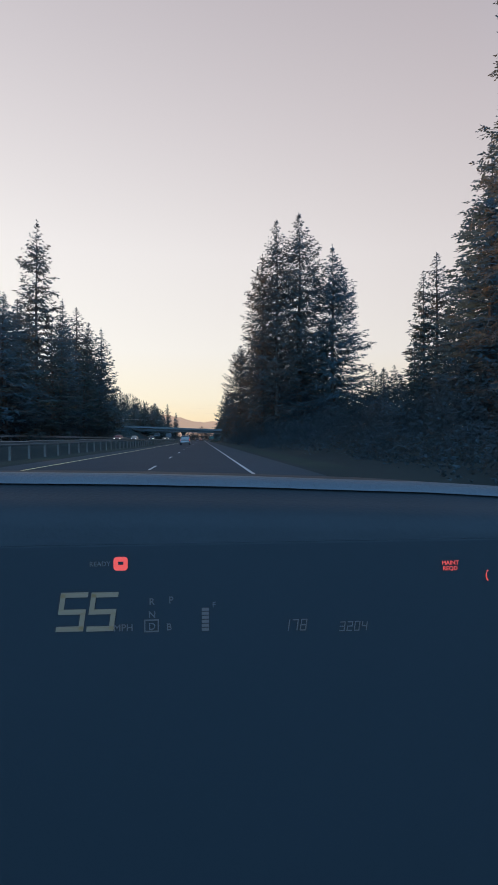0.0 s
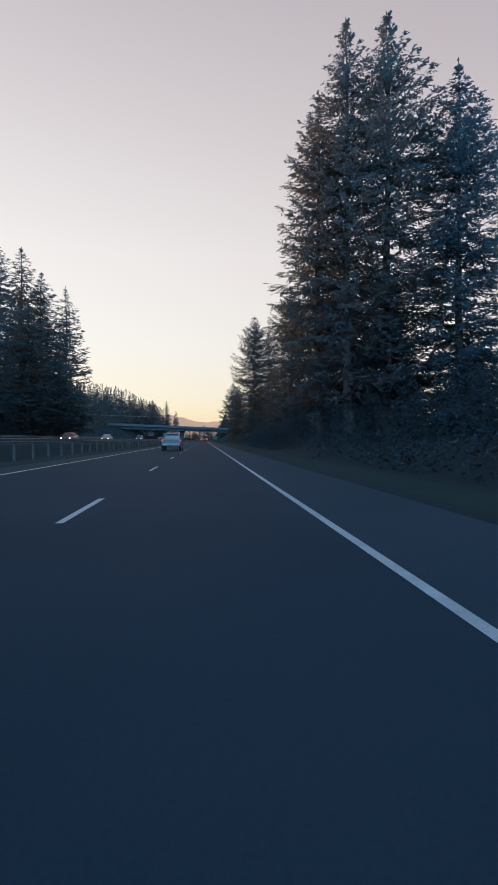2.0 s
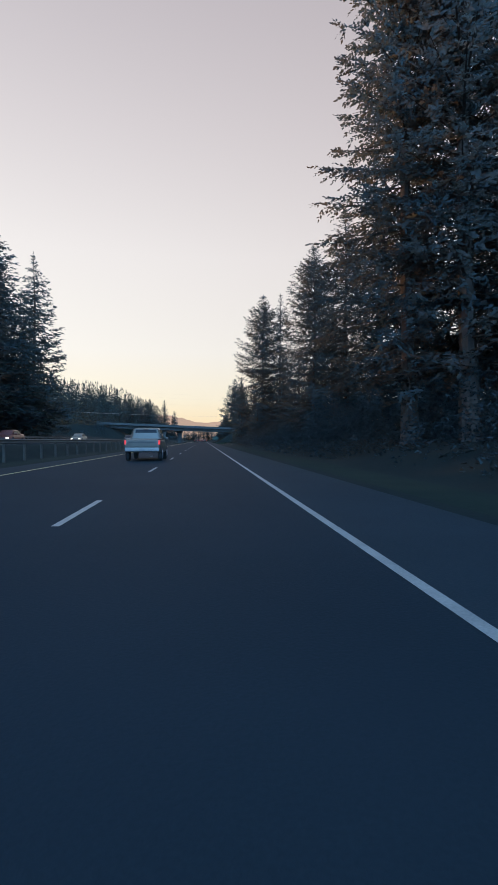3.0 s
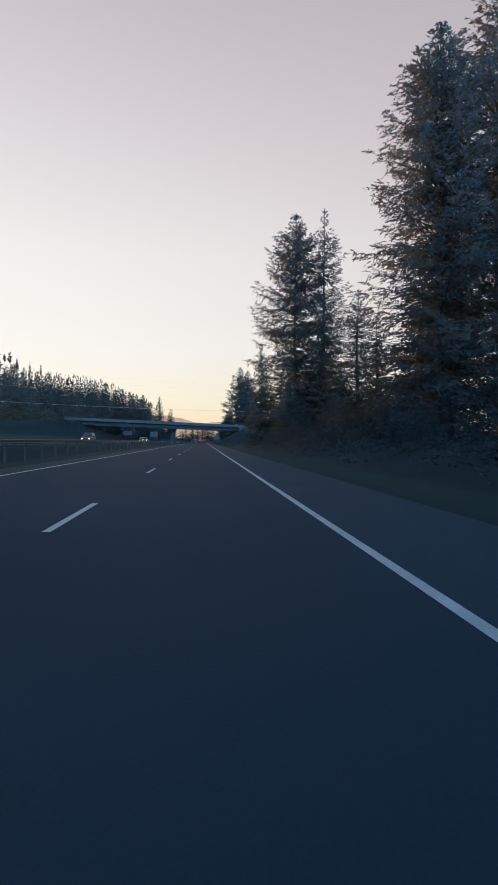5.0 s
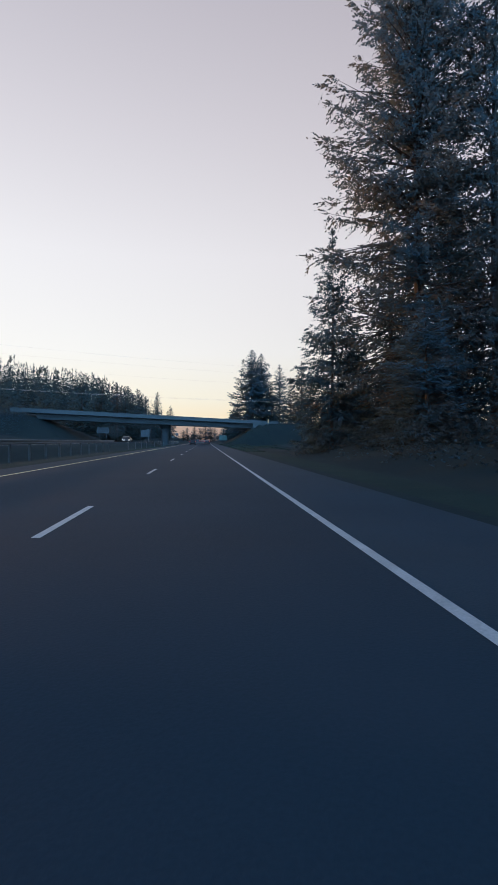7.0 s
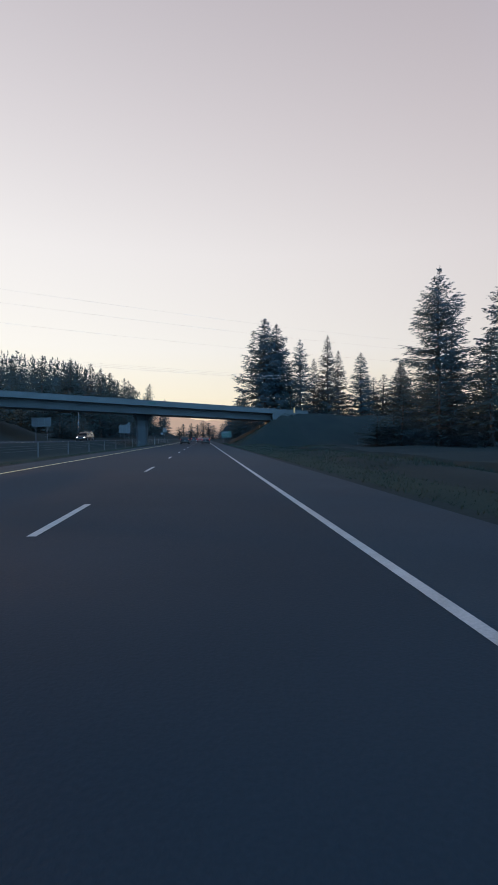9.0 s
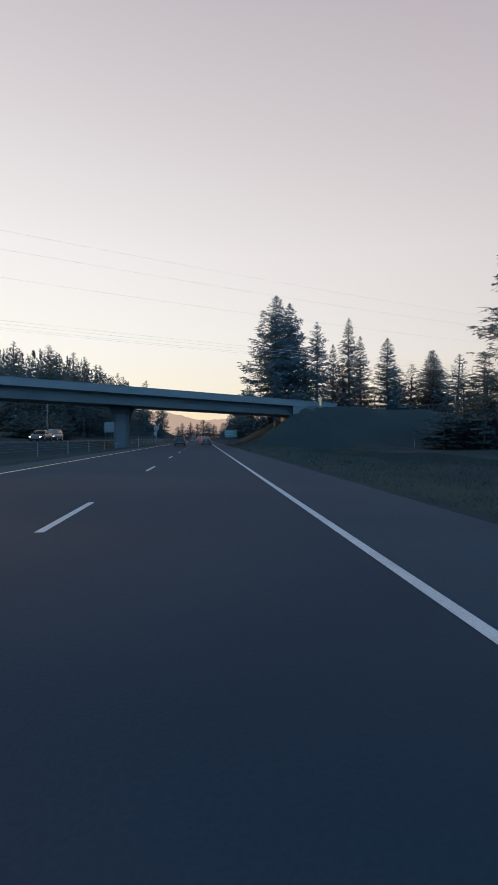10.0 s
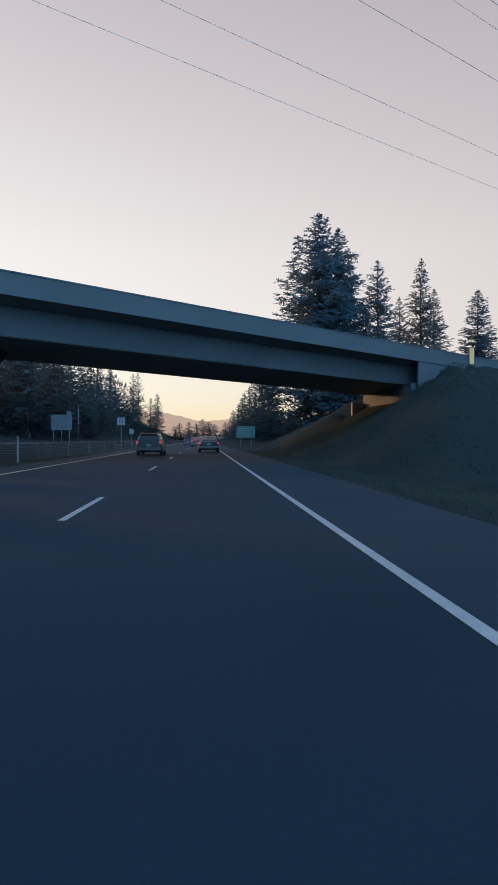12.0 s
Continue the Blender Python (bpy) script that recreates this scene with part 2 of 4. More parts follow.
dash_me = mesh_of("lane_dash", [(-0.055, 0, 0.004), (0.055, 0, 0.004), (0.055, 3.05, 0.004), (-0.055, 3.05, 0.004)], [(0, 1, 2, 3)], M_WHITE)
for i in range(-3, 45):
    d = new("lane_dash", dash_me)
    d.parent = road
    d.location = (-1.95, 20.0 + 12.2 * i, 0)
road_far = strip("opposite_road", -26.4, -15.9, -60, 660, 0.75, M_ASPHALT, thick=0.12, label="opposite asphalt carriageway raised beyond the median")
tagged(road_far, category="road", kind="structure")
strip("edge_line", -17.4, -17.3, -60, 660, 0.754, M_YELLOW, road_far)
strip("edge_line", -24.7, -24.6, -60, 660, 0.754, M_WHITE, road_far)


# ---------------------------------------------------------------- conifers
def joined(verts, faces):
    """One list of vertices and one of faces from blocks of each."""
    out, k = [], 0
    for v, f in zip(verts, faces):
        out += (f + k).tolist()
        k += len(v)
    return np.concatenate(verts).tolist(), out


def needles(rng, base, way, length, width, verts, faces, sag=0.25):
    """Adds thin needle twigs, one pointed triangle each."""
    n = len(base)
    way = way / np.linalg.norm(way, axis=1, keepdims=True)
    side = np.cross(way, rng.normal(size=(n, 3)))
    side /= np.linalg.norm(side, axis=1, keepdims=True) + 1e-9
    tip = base + way * length[:, None]
    tip[:, 2] -= length * sag
    verts.append(np.stack([base + side * width[:, None] / 2, tip, base - side * width[:, None] / 2], 1).reshape(-1, 3))
    faces.append(np.arange(3 * n).reshape(n, 3))


def fronds(rng, base, way, length, size, verts, faces):
    """Adds feathery twigs: each a row of short needle tufts that stand off it to both sides."""
    size = np.minimum(size, 0.45 * length + 0.10)
    k = np.maximum(2, np.round(length / (0.46 * size)).astype(int))
    i = np.repeat(np.arange(len(base)), k)
    step = np.arange(len(i)) - np.repeat(np.cumsum(k) - k, k)
    f = (step + 0.35) / k[i]
    way = way / (np.linalg.norm(way, axis=1, keepdims=True) + 1e-9)
    up = np.stack([rng.normal(0, 0.35, len(base)), rng.normal(0, 0.35, len(base)), np.ones(len(base))], 1)
    side = np.cross(way, up)
    side /= np.linalg.norm(side, axis=1, keepdims=True) + 1e-9
    p = base[i] + way[i] * (length[i] * f)[:, None]
    p[:, 2] -= 0.20 * length[i] * f ** 2
    sg = np.where(step % 2, 1.0, -1.0) * np.where(step == k[i] - 1, 0.15, 1.0)
    d = way[i] * 0.8 + side[i] * (sg * (0.75 - 0.35 * f))[:, None] + rng.normal(0, 0.20, (len(i), 3))
    d /= np.linalg.norm(d, axis=1, keepdims=True)
    n = np.cross(way, side)[i] + rng.normal(0, 0.55, (len(i), 3))
    w = np.cross(d, n)
    w /= np.linalg.norm(w, axis=1, keepdims=True) + 1e-9
    ln = size[i] * (1.2 - 0.45 * f) * rng.uniform(0.75, 1.25, len(i))
    wd = ln * rng.uniform(0.46, 0.66, len(i)) / 2
    mid = p + d * (ln * 0.42)[:, None]
    tip = p + d * ln[:, None]
    tip[:, 2] -= 0.12 * ln
    verts.append(np.stack([p - d * (ln * 0.12)[:, None], mid + w * wd[:, None], tip, mid - w * wd[:, None]], 1).reshape(-1, 3))
    faces.append(np.arange(4 * len(i)).reshape(-1, 4))


def conifer(seed, H, R, clear=0.12, step=0.55, per=5, density=1.0, taper=0.85, tuft=0.26, limbs=True, gap=0.36, spire=6.0, hang=0.3):
    """Trunk (with limbs) and crown of one fir: lists of vertices and faces."""
    rng = np.random.default_rng(seed)
    lean = rng.normal(0, 0.006, 2)
    def axis_at(z):
        return np.array([lean[0] * z + 0.12 * np.sin(z * 0.2 + seed), lean[1] * z + 0.12 * np.cos(z * 0.17 + seed), z])
    pts = [axis_at(z) for z in np.linspace(-0.6, H * 0.985, 9)]
    rad = [max(0.02, 0.0115 * H * (1 - 0.97 * i / 8)) * (1.35 if i == 0 else 1) for i in range(9)]
    tv, tf = tube(pts, rad, 8)
    tv, tf = [tuple(v) for v in tv], list(tf)
    tb, tw, tl = [], [], []                         # twigs: base, direction, length
    zb = H * clear
    lobes = rng.uniform(0, 2 * np.pi, 4)
    z = zb
    while z < H - 0.25:
        u = (z - zb) / (H - zb)
        r = R * (1 - u) ** taper * (0.72 + 0.28 * min(1, u / 0.16)) * (0.10 + 0.90 * min(1, (1 - u) * (H - zb) / spire)) + 0.05
        ragged = 1 + 0.12 * np.sin(z * 1.1 + lobes[0]) * np.sin(z * 0.43 + lobes[1])
        n = per if r > 0.6 else per - 1
        a0 = rng.uniform(0, 2 * np.pi)
        for k in range(n):
            if rng.random() < 0.10:
                continue
            a = a0 + 2 * np.pi * k / n + rng.normal(0, 0.25)
            L = r * ragged * rng.uniform(0.62, 1.0) * (1 + 0.11 * np.sin(2 * a + lobes[2]) + 0.07 * np.sin(3 * a + lobes[3]))
            rise = np.radians(-8 + 42 * u + rng.normal(0, 10))
            out = np.array([np.cos(a), np.sin(a), 0.0])
            s = np.array([-out[1], out[0], 0])
            p0 = axis_at(min(H * 0.97, z + rng.uniform(-0.9, 0.9) * step))
            m = max(3, int(L / gap))
            q = np.linspace(0.12, 1.0, m)
            line = p0 + out * (q * L * np.cos(rise))[:, None] + s * (0.05 * L * np.sin(q * 2.5 + a * 7))[:, None]
            line[:, 2] += q * L * np.sin(rise) - 0.20 * L * q ** 1.5 * (1 - u) + 0.14 * L * q ** 4
            if limbs and L > 1.2:
                t = 0.014 * L + 0.012
                e = line[int(m * 0.93)]
                i0 = len(tv)
                tv += [tuple(p0 + s * t), tuple(p0 - s * t), tuple(p0 + np.array([0, 0, t])), tuple(e + s * 0.01), tuple(e - s * 0.01), tuple(e + np.array([0, 0, 0.012]))]
                tf += [(i0, i0 + 1, i0 + 4, i0 + 3), (i0 + 1, i0 + 2, i0 + 5, i0 + 4), (i0 + 2, i0, i0 + 3, i0 + 5)]
            for sg in (-1, 1):
                keep = rng.random(m) < density * (0.80 + 0.2 * np.sin(q * L * 2.1 + a * 3 + z))
                b, qq = line[keep], q[keep]
                if not len(b):
                    continue
                b = b + rng.normal(0, 0.05, b.shape)
                ang = rng.uniform(0.55, 1.05, len(b)) * (1.15 - 0.55 * qq)
                w = out * np.cos(ang)[:, None] + s * (sg * np.sin(ang))[:, None]
                w[:, 2] += rng.normal(-0.22 + 0.3 * u, 0.22, len(b)) + 0.25 * qq ** 3
                tb.append(b)
                tw.append(w)
                tl.append(np.minimum(0.40 * L, 1.25) * (0.35 + 0.65 * np.sin(np.pi * np.clip(0.15 + qq * 0.78, 0, 1)) ** 0.8) * rng.uniform(0.65, 1.2, len(b)) + 0.10)
            if hang and L > 1.0:                    # branchlets that hang below the limb
                keep = rng.random(m) < hang
                b = line[keep] + s * (rng.normal(0, 0.10, (keep.sum(), 1)) * L)
                tb.append(b)
                tw.append(out * 0.45 + s * rng.normal(0, 0.5, (len(b), 1)) + np.array([0, 0, -0.9]))
                tl.append(rng.uniform(0.35, 0.95, len(b)) * min(1.0, 0.35 * L))
            tb.append(line[-1:])
            tw.append(out[None] + np.array([[0, 0, 0.25]]))
            tl.append(np.array([0.10 * L + 0.20]))
        z += step * rng.uniform(0.75, 1.25) * (0.75 + 0.4 * (1 - u))
    nb = 4
    tb.append(np.tile(axis_at(H * 0.985), (nb, 1)) - np.stack([np.zeros(nb), np.zeros(nb), rng.uniform(0, 1.8, nb)], 1))
    tw.append(np.stack([rng.normal(0, 0.07, nb), rng.normal(0, 0.07, nb), np.ones(nb)], 1))
    tl.append(rng.uniform(0.3, 0.6, nb))
    cv, cf = [], []
    fronds(rng, np.concatenate(tb), np.concatenate(tw), np.concatenate(tl), tuft, cv, cf)
    return tv, tf, *joined(cv, cf)


TREE_LABEL = "tall dark green fir with drooping ragged branches"
kinds = {}


def outward(v, faces, centre):
    """Turns each tuft so that its upper side faces away from the crown's middle."""
    f = np.array(faces)
    q = v[f]
    n = np.cross(q[:, 1] - q[:, 3], q[:, 2] - q[:, 0])
    away = (q.mean(1) - np.asarray(centre, float)) * (1, 1, 0.3)
    inward = (n * away).sum(1) < 0
    f[inward] = f[inward][:, ::-1]
    return f.tolist()


def soft_normals(me, v, H):
    """Shades a crown by the form of the whole tree, so that its needles blend."""
    n = v.copy()
    n[:, 2] = 0.30 * np.hypot(v[:, 0], v[:, 1]) + 0.02 * (v[:, 2] - 0.4 * H)
    n /= np.linalg.norm(n, axis=1, keepdims=True) + 1e-6
    n += np.random.default_rng(3).normal(0, 0.15, (len(v) // 4, 3)).repeat(4, 0)
    n /= np.linalg.norm(n, axis=1, keepdims=True) + 1e-6
    me.normals_split_custom_set_from_vertices(n.tolist())


def tree_kind(key, *args, material=None, **kw):
    tv, tf, cv, cf = conifer(*args, **kw)
    cf = outward(np.array(cv), cf, (0, 0, 0.3 * args[1]))
    crown = mesh_of("crown", cv, cf, material or M_NEEDLE, True)
    soft_normals(crown, np.array(cv), args[1])
    kinds[key] = (mesh_of("trunk", tv, tf, M_BARK, False), crown, args[1], args[2])


tree_kind("A", 11, 40.0, 7.2, clear=0.06, taper=0.66)
tree_kind("B", 23, 40.0, 6.7, clear=0.12, taper=0.60, density=0.95, material=M_NEEDLE_B)
tree_kind("C", 37, 36.0, 8.8, clear=0.04, taper=0.80, step=0.52, per=6)
tree_kind("D", 41, 36.0, 6.6, clear=0.1, taper=0.58, density=0.74, step=0.58, tuft=0.25, hang=0.25, spire=7.0, material=M_NEEDLE_B)
tree_kind("F", 61, 17.0, 4.8, clear=0.03, taper=0.9, step=0.42, gap=0.28, tuft=0.22, per=6, spire=3.0)
tree_kind("G", 29, 37.0, 9.0, clear=0.1, taper=0.46, step=0.50, per=7, density=0.82, tuft=0.25, hang=0.4, spire=7.0, material=M_NEEDLE_B)
tree_kind("W", 83, 40.0, 6.6, clear=0.10, taper=0.42, step=0.60, density=0.68, per=6, hang=0.2, spire=9.0, material=M_NEEDLE_B)
tree_kind("P", 91, 33.0, 8.0, clear=0.03, taper=0.76, gap=0.40, tuft=0.40, per=6, spire=3.5)
tree_kind("Q", 97, 31.0, 4.6, clear=0.08, taper=0.66, gap=0.36, tuft=0.36, density=0.95, per=6, spire=3.5)
tree_kind("S", 101, 31.0, 4.4, clear=0.03, taper=0.70, gap=0.36, tuft=0.36, per=6, spire=3.2)
tree_kind("T", 107, 31.0, 4.4, clear=0.03, taper=0.74, gap=0.36, tuft=0.36, per=6, spire=3.2, material=M_NEEDLE_B)
tree_kind("a", 11, 40.0, 6.2, clear=0.06, taper=0.68, gap=0.55, tuft=0.56, step=0.7, per=6)
tree_kind("b", 23, 40.0, 5.6, clear=0.12, taper=0.62, gap=0.55, tuft=0.56, step=0.8, material=M_NEEDLE_B)
tree_kind("c", 37, 36.0, 6.6, clear=0.04, taper=0.80, gap=0.58, tuft=0.58, step=0.72, per=6)
tree_kind("d", 43, 36.0, 5.2, clear=0.16, taper=0.62, gap=0.46, tuft=0.44, step=0.7, material=M_NEEDLE_B)
tree_kind("e", 53, 28.0, 4.6, clear=0.04, taper=0.78, step=0.74, gap=0.64, tuft=0.66, per=6, spire=2.5, material=M_FARWOOD)
tree_kind("f", 67, 20.0, 3.8, clear=0.03, taper=0.9, step=0.75, gap=0.5, tuft=0.52, spire=2.0, material=M_FARWOOD)
tree_kind("g", 71, 30.0, 5.0, clear=0.06, taper=0.72, step=0.8, gap=0.55, tuft=0.58, spire=2.5, material=M_NEEDLE_B)
tree_kind("h", 59, 28.0, 4.6, clear=0.04, taper=0.78, step=0.9, gap=0.8, tuft=0.85, per=7, spire=2.5, limbs=False, material=M_FARWOOD)
tree_kind("i", 73, 30.0, 5.0, clear=0.06, taper=0.72, step=0.9, gap=0.8, tuft=0.85, per=7, spire=2.5, limbs=False, material=M_NEEDLE_B)


def tree(key, x, y, top, r, turn, group="firs along the highway", label=TREE_LABEL):
    """A fir whose tip stands at height top above the road."""
    tm, cm, H, R = kinds[key]
    z = float(ground_z(x, y))
    ob = new("fir_tree")
    ob.location, ob.rotation_euler = (x, y, z - 0.1), (0, 0, turn)
    s = (top - z) / H
    wide = 1.28 if key.isupper() else 1.45
    ob.scale = (wide * r / R, wide * r / R, s)
    for nm, me in (("trunk", tm), ("crown", cm)):
        o = new(nm, me)
        o.parent = ob
    tagged(ob, label, "tree", group)
    return ob


BROWN = "tall fir with reddish brown sunlit upper branches"
# kind, x, y, height of the tip, crown radius
FIRST_STAND = [  # beside the start
    ("W", 14.4, 102, 44, 5.8), ("W", 19, 103, 45.8, 6.8), ("C", 24.6, 99, 38, 8.4), ("B", 11.8, 104, 37.5, 5.2), ("A", 20.5, 108, 21, 5),
    ("B", 25.3, 37, 42, 5.8), ("c", 30.5, 54, 33, 5.6), ("a", 37.5, 66, 35, 6), ("b", 49.5, 110, 41.6, 5.6), ("a", 54, 104, 38, 6),
    ("e", 45.5, 107, 36, 4.4), ("f", 38.8, 95, 19.7, 4), ("f", 36, 104, 15.5, 3.6), ("f", 33.5, 88, 12, 3.4), ("e", 42, 90, 24, 4.6),
    ("f", 40, 125, 19, 4.2), ("f", 31, 128, 14, 3.8), ("F", 22, 122, 11, 3.4),
]
SECOND_STAND = [  # second stand on the outer side
    ("e", 59, 170, 24.7, 4.2), ("g", 56, 164, 21, 4), ("g", 62, 150, 25, 4.6), ("e", 66, 180, 27, 4.8), ("g", 60, 138, 22, 4.4),
    ("e", 68, 160, 24, 4.6), ("f", 46, 140, 20, 4.2), ("f", 37, 147, 18, 4), ("F", 28, 140, 13, 3.6), ("W", 25, 166, 42.4, 6.2),
    ("W", 31.4, 167, 46.8, 6.6), ("G", 18.8, 164, 34.6, 6.2), ("c", 28.5, 158, 31, 5.6), ("a", 36.5, 161, 38, 6.2), ("c", 25, 176, 28, 5.2),
]
THIRD_STAND = [  # third stand, before the clearing
    ("G", 14.9, 209, 38.4, 6.3), ("D", 19.0, 206, 38, 4.7), ("D", 22.8, 201, 24, 4.6), ("F", 9.8, 213, 17.8, 3), ("e", 27.5, 206, 21, 4.4),
    ("c", 33, 200, 26, 5), ("f", 30, 214, 17, 4), ("F", 13, 203, 10, 3.2), ("e", 38, 208, 22, 4.8), ("c", 21, 217, 27, 5), ("e", 16.5, 219, 19, 4.2),
]
CLEARING = [  # edge of the clearing before the overpass
    ("f", 30, 300, 8.5, 3.4), ("f", 33, 294, 12, 3.6), ("f", 31.5, 308, 8, 3.2), ("f", 38, 289, 15, 4), ("f", 27.5, 304, 5.5, 2.8),
    ("C", 36, 301, 28, 7.2), ("e", 41, 307, 22, 4.8), ("a", 45, 296, 27, 5.6), ("e", 49, 310, 20, 4.8), ("c", 46, 280, 24, 5),
]
BEHIND_BRIDGE = [  # behind the overpass
    ("P", 17.5, 373, 36, 9), ("P", 21.1, 376, 35, 7.8), ("Q", 28.7, 380, 31.4, 4.5), ("T", 33.4, 383, 26, 3.6), ("T", 38.8, 385, 33.4, 4.8),
    ("T", 43.4, 390, 29.5, 4.6), ("S", 49.4, 385, 28.4, 5.2), ("T", 36.4, 384, 21, 3.4), ("g", 53.6, 392, 21.5, 4.6), ("g", 57, 398, 22, 5.2),
    ("T", 61.6, 386, 25.2, 5.6), ("g", 59.4, 395, 22.8, 5.2), ("T", 68, 400, 27.5, 6), ("g", 65, 390, 24, 5.6), ("g", 74, 396, 26, 6),
    ("g", 79, 390, 26, 6), ("e", 24.5, 372, 22, 4), ("e", 13.5, 398, 15, 3.8),
]
BEYOND = [  # along the road past the overpass
    ("e", 14.5, 412, 18, 4.2), ("g", 15, 430, 20, 4.4), ("e", 15, 452, 20, 4.4), ("e", 16, 478, 20, 4.4), ("g", 16.5, 505, 20, 4.4),
    ("e", 17, 535, 20, 4.4), ("e", 18, 570, 20, 4.4), ("g", 18, 610, 19, 4.4),
]
OPPOSITE = [  # beyond the opposite carriageway
    ("d", -32.8, 110, 45, 4), ("c", -29.8, 84, 23.6, 4.6), ("c", -37.8, 150, 39.8, 5.2), ("b", -36.3, 160, 40.3, 5), ("c", -33.6, 184, 39, 5.6),
    ("a", -34.2, 165, 37, 5), ("c", -35, 137, 33, 5.2), ("e", -33.5, 124, 27, 4.8), ("c", -36, 98, 28, 5.2), ("e", -33, 70, 22, 4.8),
    ("a", -40, 120, 32, 5.4), ("a", -42, 175, 36, 5.4), ("c", -37, 176, 34, 5.2), ("e", -32.5, 174, 27, 4.6), ("e", -32, 150, 26, 4.6),
    ("c", -44, 140, 33, 5.4), ("c", -43, 102, 29, 5.4), ("e", -40, 82, 25, 5), ("e", -31.6, 98, 20, 4.4), ("e", -38, 60, 22, 5),
    ("e", -34, 48, 20, 5),
]
OPPOSITE_BRIDGE = [  # at the far end of the overpass
    ("f", -30.5, 338, 6.2, 3), ("f", -31, 343, 6.6, 3), ("f", -30.6, 348, 6.3, 3), ("f", -31, 353, 6.8, 3), ("f", -30.6, 358, 6.6, 3),
    ("f", -31, 363, 7, 3), ("f", -31, 368, 7.2, 3), ("e", -33, 398, 24, 4.6), ("g", -38, 408, 27, 5), ("e", -34, 420, 25, 4.8),
    ("e", -42, 395, 27, 5), ("g", -40, 432, 28, 5), ("e", -47, 415, 29, 5), ("e", -48, 386, 26, 5), ("g", -36, 440, 25, 4.8),
]
OPPOSITE_FAR = [  # past the overpass on the far side
    ("e", -42.3, 468, 31.6, 4.4), ("e", -46, 540, 37, 4.6), ("e", -36, 575, 35.6, 4.6), ("g", -38, 515, 30, 4.6), ("e", -47, 520, 32, 4.8),
    ("e", -34, 452, 22.5, 4.2), ("g", -33, 682, 35, 5), ("e", -40, 630, 43, 5), ("e", -70, 513, 43, 5), ("g", -60, 490, 34, 5),
    ("e", -52, 600, 42, 5), ("g", -54, 456, 27, 5), ("e", -31, 610, 26, 4.4), ("g", -31, 650, 25, 4.4), ("e", -37, 486, 27, 4.4),
    ("e", -33, 545, 26, 4.4),
]
HORIZON = [  # where the road ends
    ("e", -18, 720, 15, 4), ("e", -11, 730, 16, 4), ("g", 0, 800, 21, 6.5), ("g", 6, 812, 19, 6), ("e", -7, 806, 17, 5),
    ("g", 19, 752, 16.5, 5), ("e", 26, 770, 17, 5), ("g", 11, 830, 17, 6), ("e", -24, 760, 13, 5), ("g", -15, 840, 13, 6),
    ("g", 34, 745, 18, 5),
]
turns = np.random.default_rng(5)
for k, x, y, h, r in FIRST_STAND + SECOND_STAND + THIRD_STAND + CLEARING + BEHIND_BRIDGE + BEYOND + OPPOSITE + OPPOSITE_BRIDGE + OPPOSITE_FAR + HORIZON:
    k = {"e": "h", "g": "i"}.get(k, k) if y > 440 else k      # plainer firs far off
    tree(k, x, y, h, r * (1.15 if x < -28 and y < 200 else 1.4 if y > 700 else 1), float(turns.uniform(0, 6.283)), label=BROWN if k in "bdgiBDGWT" else TREE_LABEL)


def woods(name, spots, label, n=26, tuft=1.15):
    """Far woods as one object: many firs of a few dozen boughs each."""
    rng = np.random.default_rng(len(spots))
    tb, tw, tl, centre = [], [], [], []
    for x, y, h, r in spots:
        z = float(ground_z(x, y))
        u = np.linspace(0.05, 0.97, n) + rng.uniform(-0.02, 0.02, n)
        a = np.arange(n) * 2.4 + rng.uniform(0, 6.28)
        tb.append(np.stack([np.full(n, x), np.full(n, y), z + u * h], 1))
        tw.append(np.stack([np.cos(a), np.sin(a), rng.normal(-0.2, 0.12, n) + 1.1 * u ** 4], 1))
        tl.append(r * (1 - u) ** 0.85 * rng.uniform(0.75, 1.05, n) + 0.4)
        tw[-1][-3:] = (0.05, 0.0, 1.0), (-0.12, 0.1, 1.0), (0.1, -0.12, 1.0)
        tl[-1][-3:] = 0.10 * h, 0.06 * h, 0.06 * h
        centre.append(np.tile([x, y, z + 0.3 * h], (n, 1)))
    base, way, length = np.concatenate(tb), np.concatenate(tw), np.concatenate(tl)
    cv, cf = [], []
    fronds(rng, base, way, length, tuft, cv, cf)
    k = np.maximum(2, np.round(length / (0.46 * np.minimum(tuft, 0.45 * length + 0.10))).astype(int))
    v, fs = joined(cv, cf)
    mids = np.repeat(np.concatenate(centre), k, 0)
    fs = outward(np.array(v), fs, mids)
    away = np.array(v) - np.repeat(mids, 4, 0)
    away[:, 2] *= 0.35
    away /= np.linalg.norm(away, axis=1, keepdims=True) + 1e-6
    me = mesh_of(name, v, fs, M_FARWOOD, True)
    me.normals_split_custom_set_from_vertices(away.tolist())
    return tagged(new(name, me), label, "woods", kind="stuff")


rng = np.random.default_rng(77)
hill = []
while len(hill) < 820:
    x, y = rng.uniform(-300, -46), rng.uniform(545, 715)
    if y < 570 and x > -75:
        continue
    hill.append((x, y, rng.uniform(20, 26), rng.uniform(4.8, 6.4)))
woods("hillside_woods", hill, "distant hazy dark fir woods covering a low hill", 24, 1.3)
screen = [(rng.uniform(-140, -62), rng.uniform(-60, 430), rng.uniform(24, 32), rng.uniform(5.5, 7)) for _ in range(235)]
screen += [(rng.uniform(-62, -44), rng.uniform(-60, 190), rng.uniform(20, 28), rng.uniform(4.5, 5.5)) for _ in range(70)]
screen += [(rng.uniform(-66, -36), rng.uniform(388, 450), rng.uniform(17, 23), rng.uniform(4.5, 5.5)) for _ in range(60)]
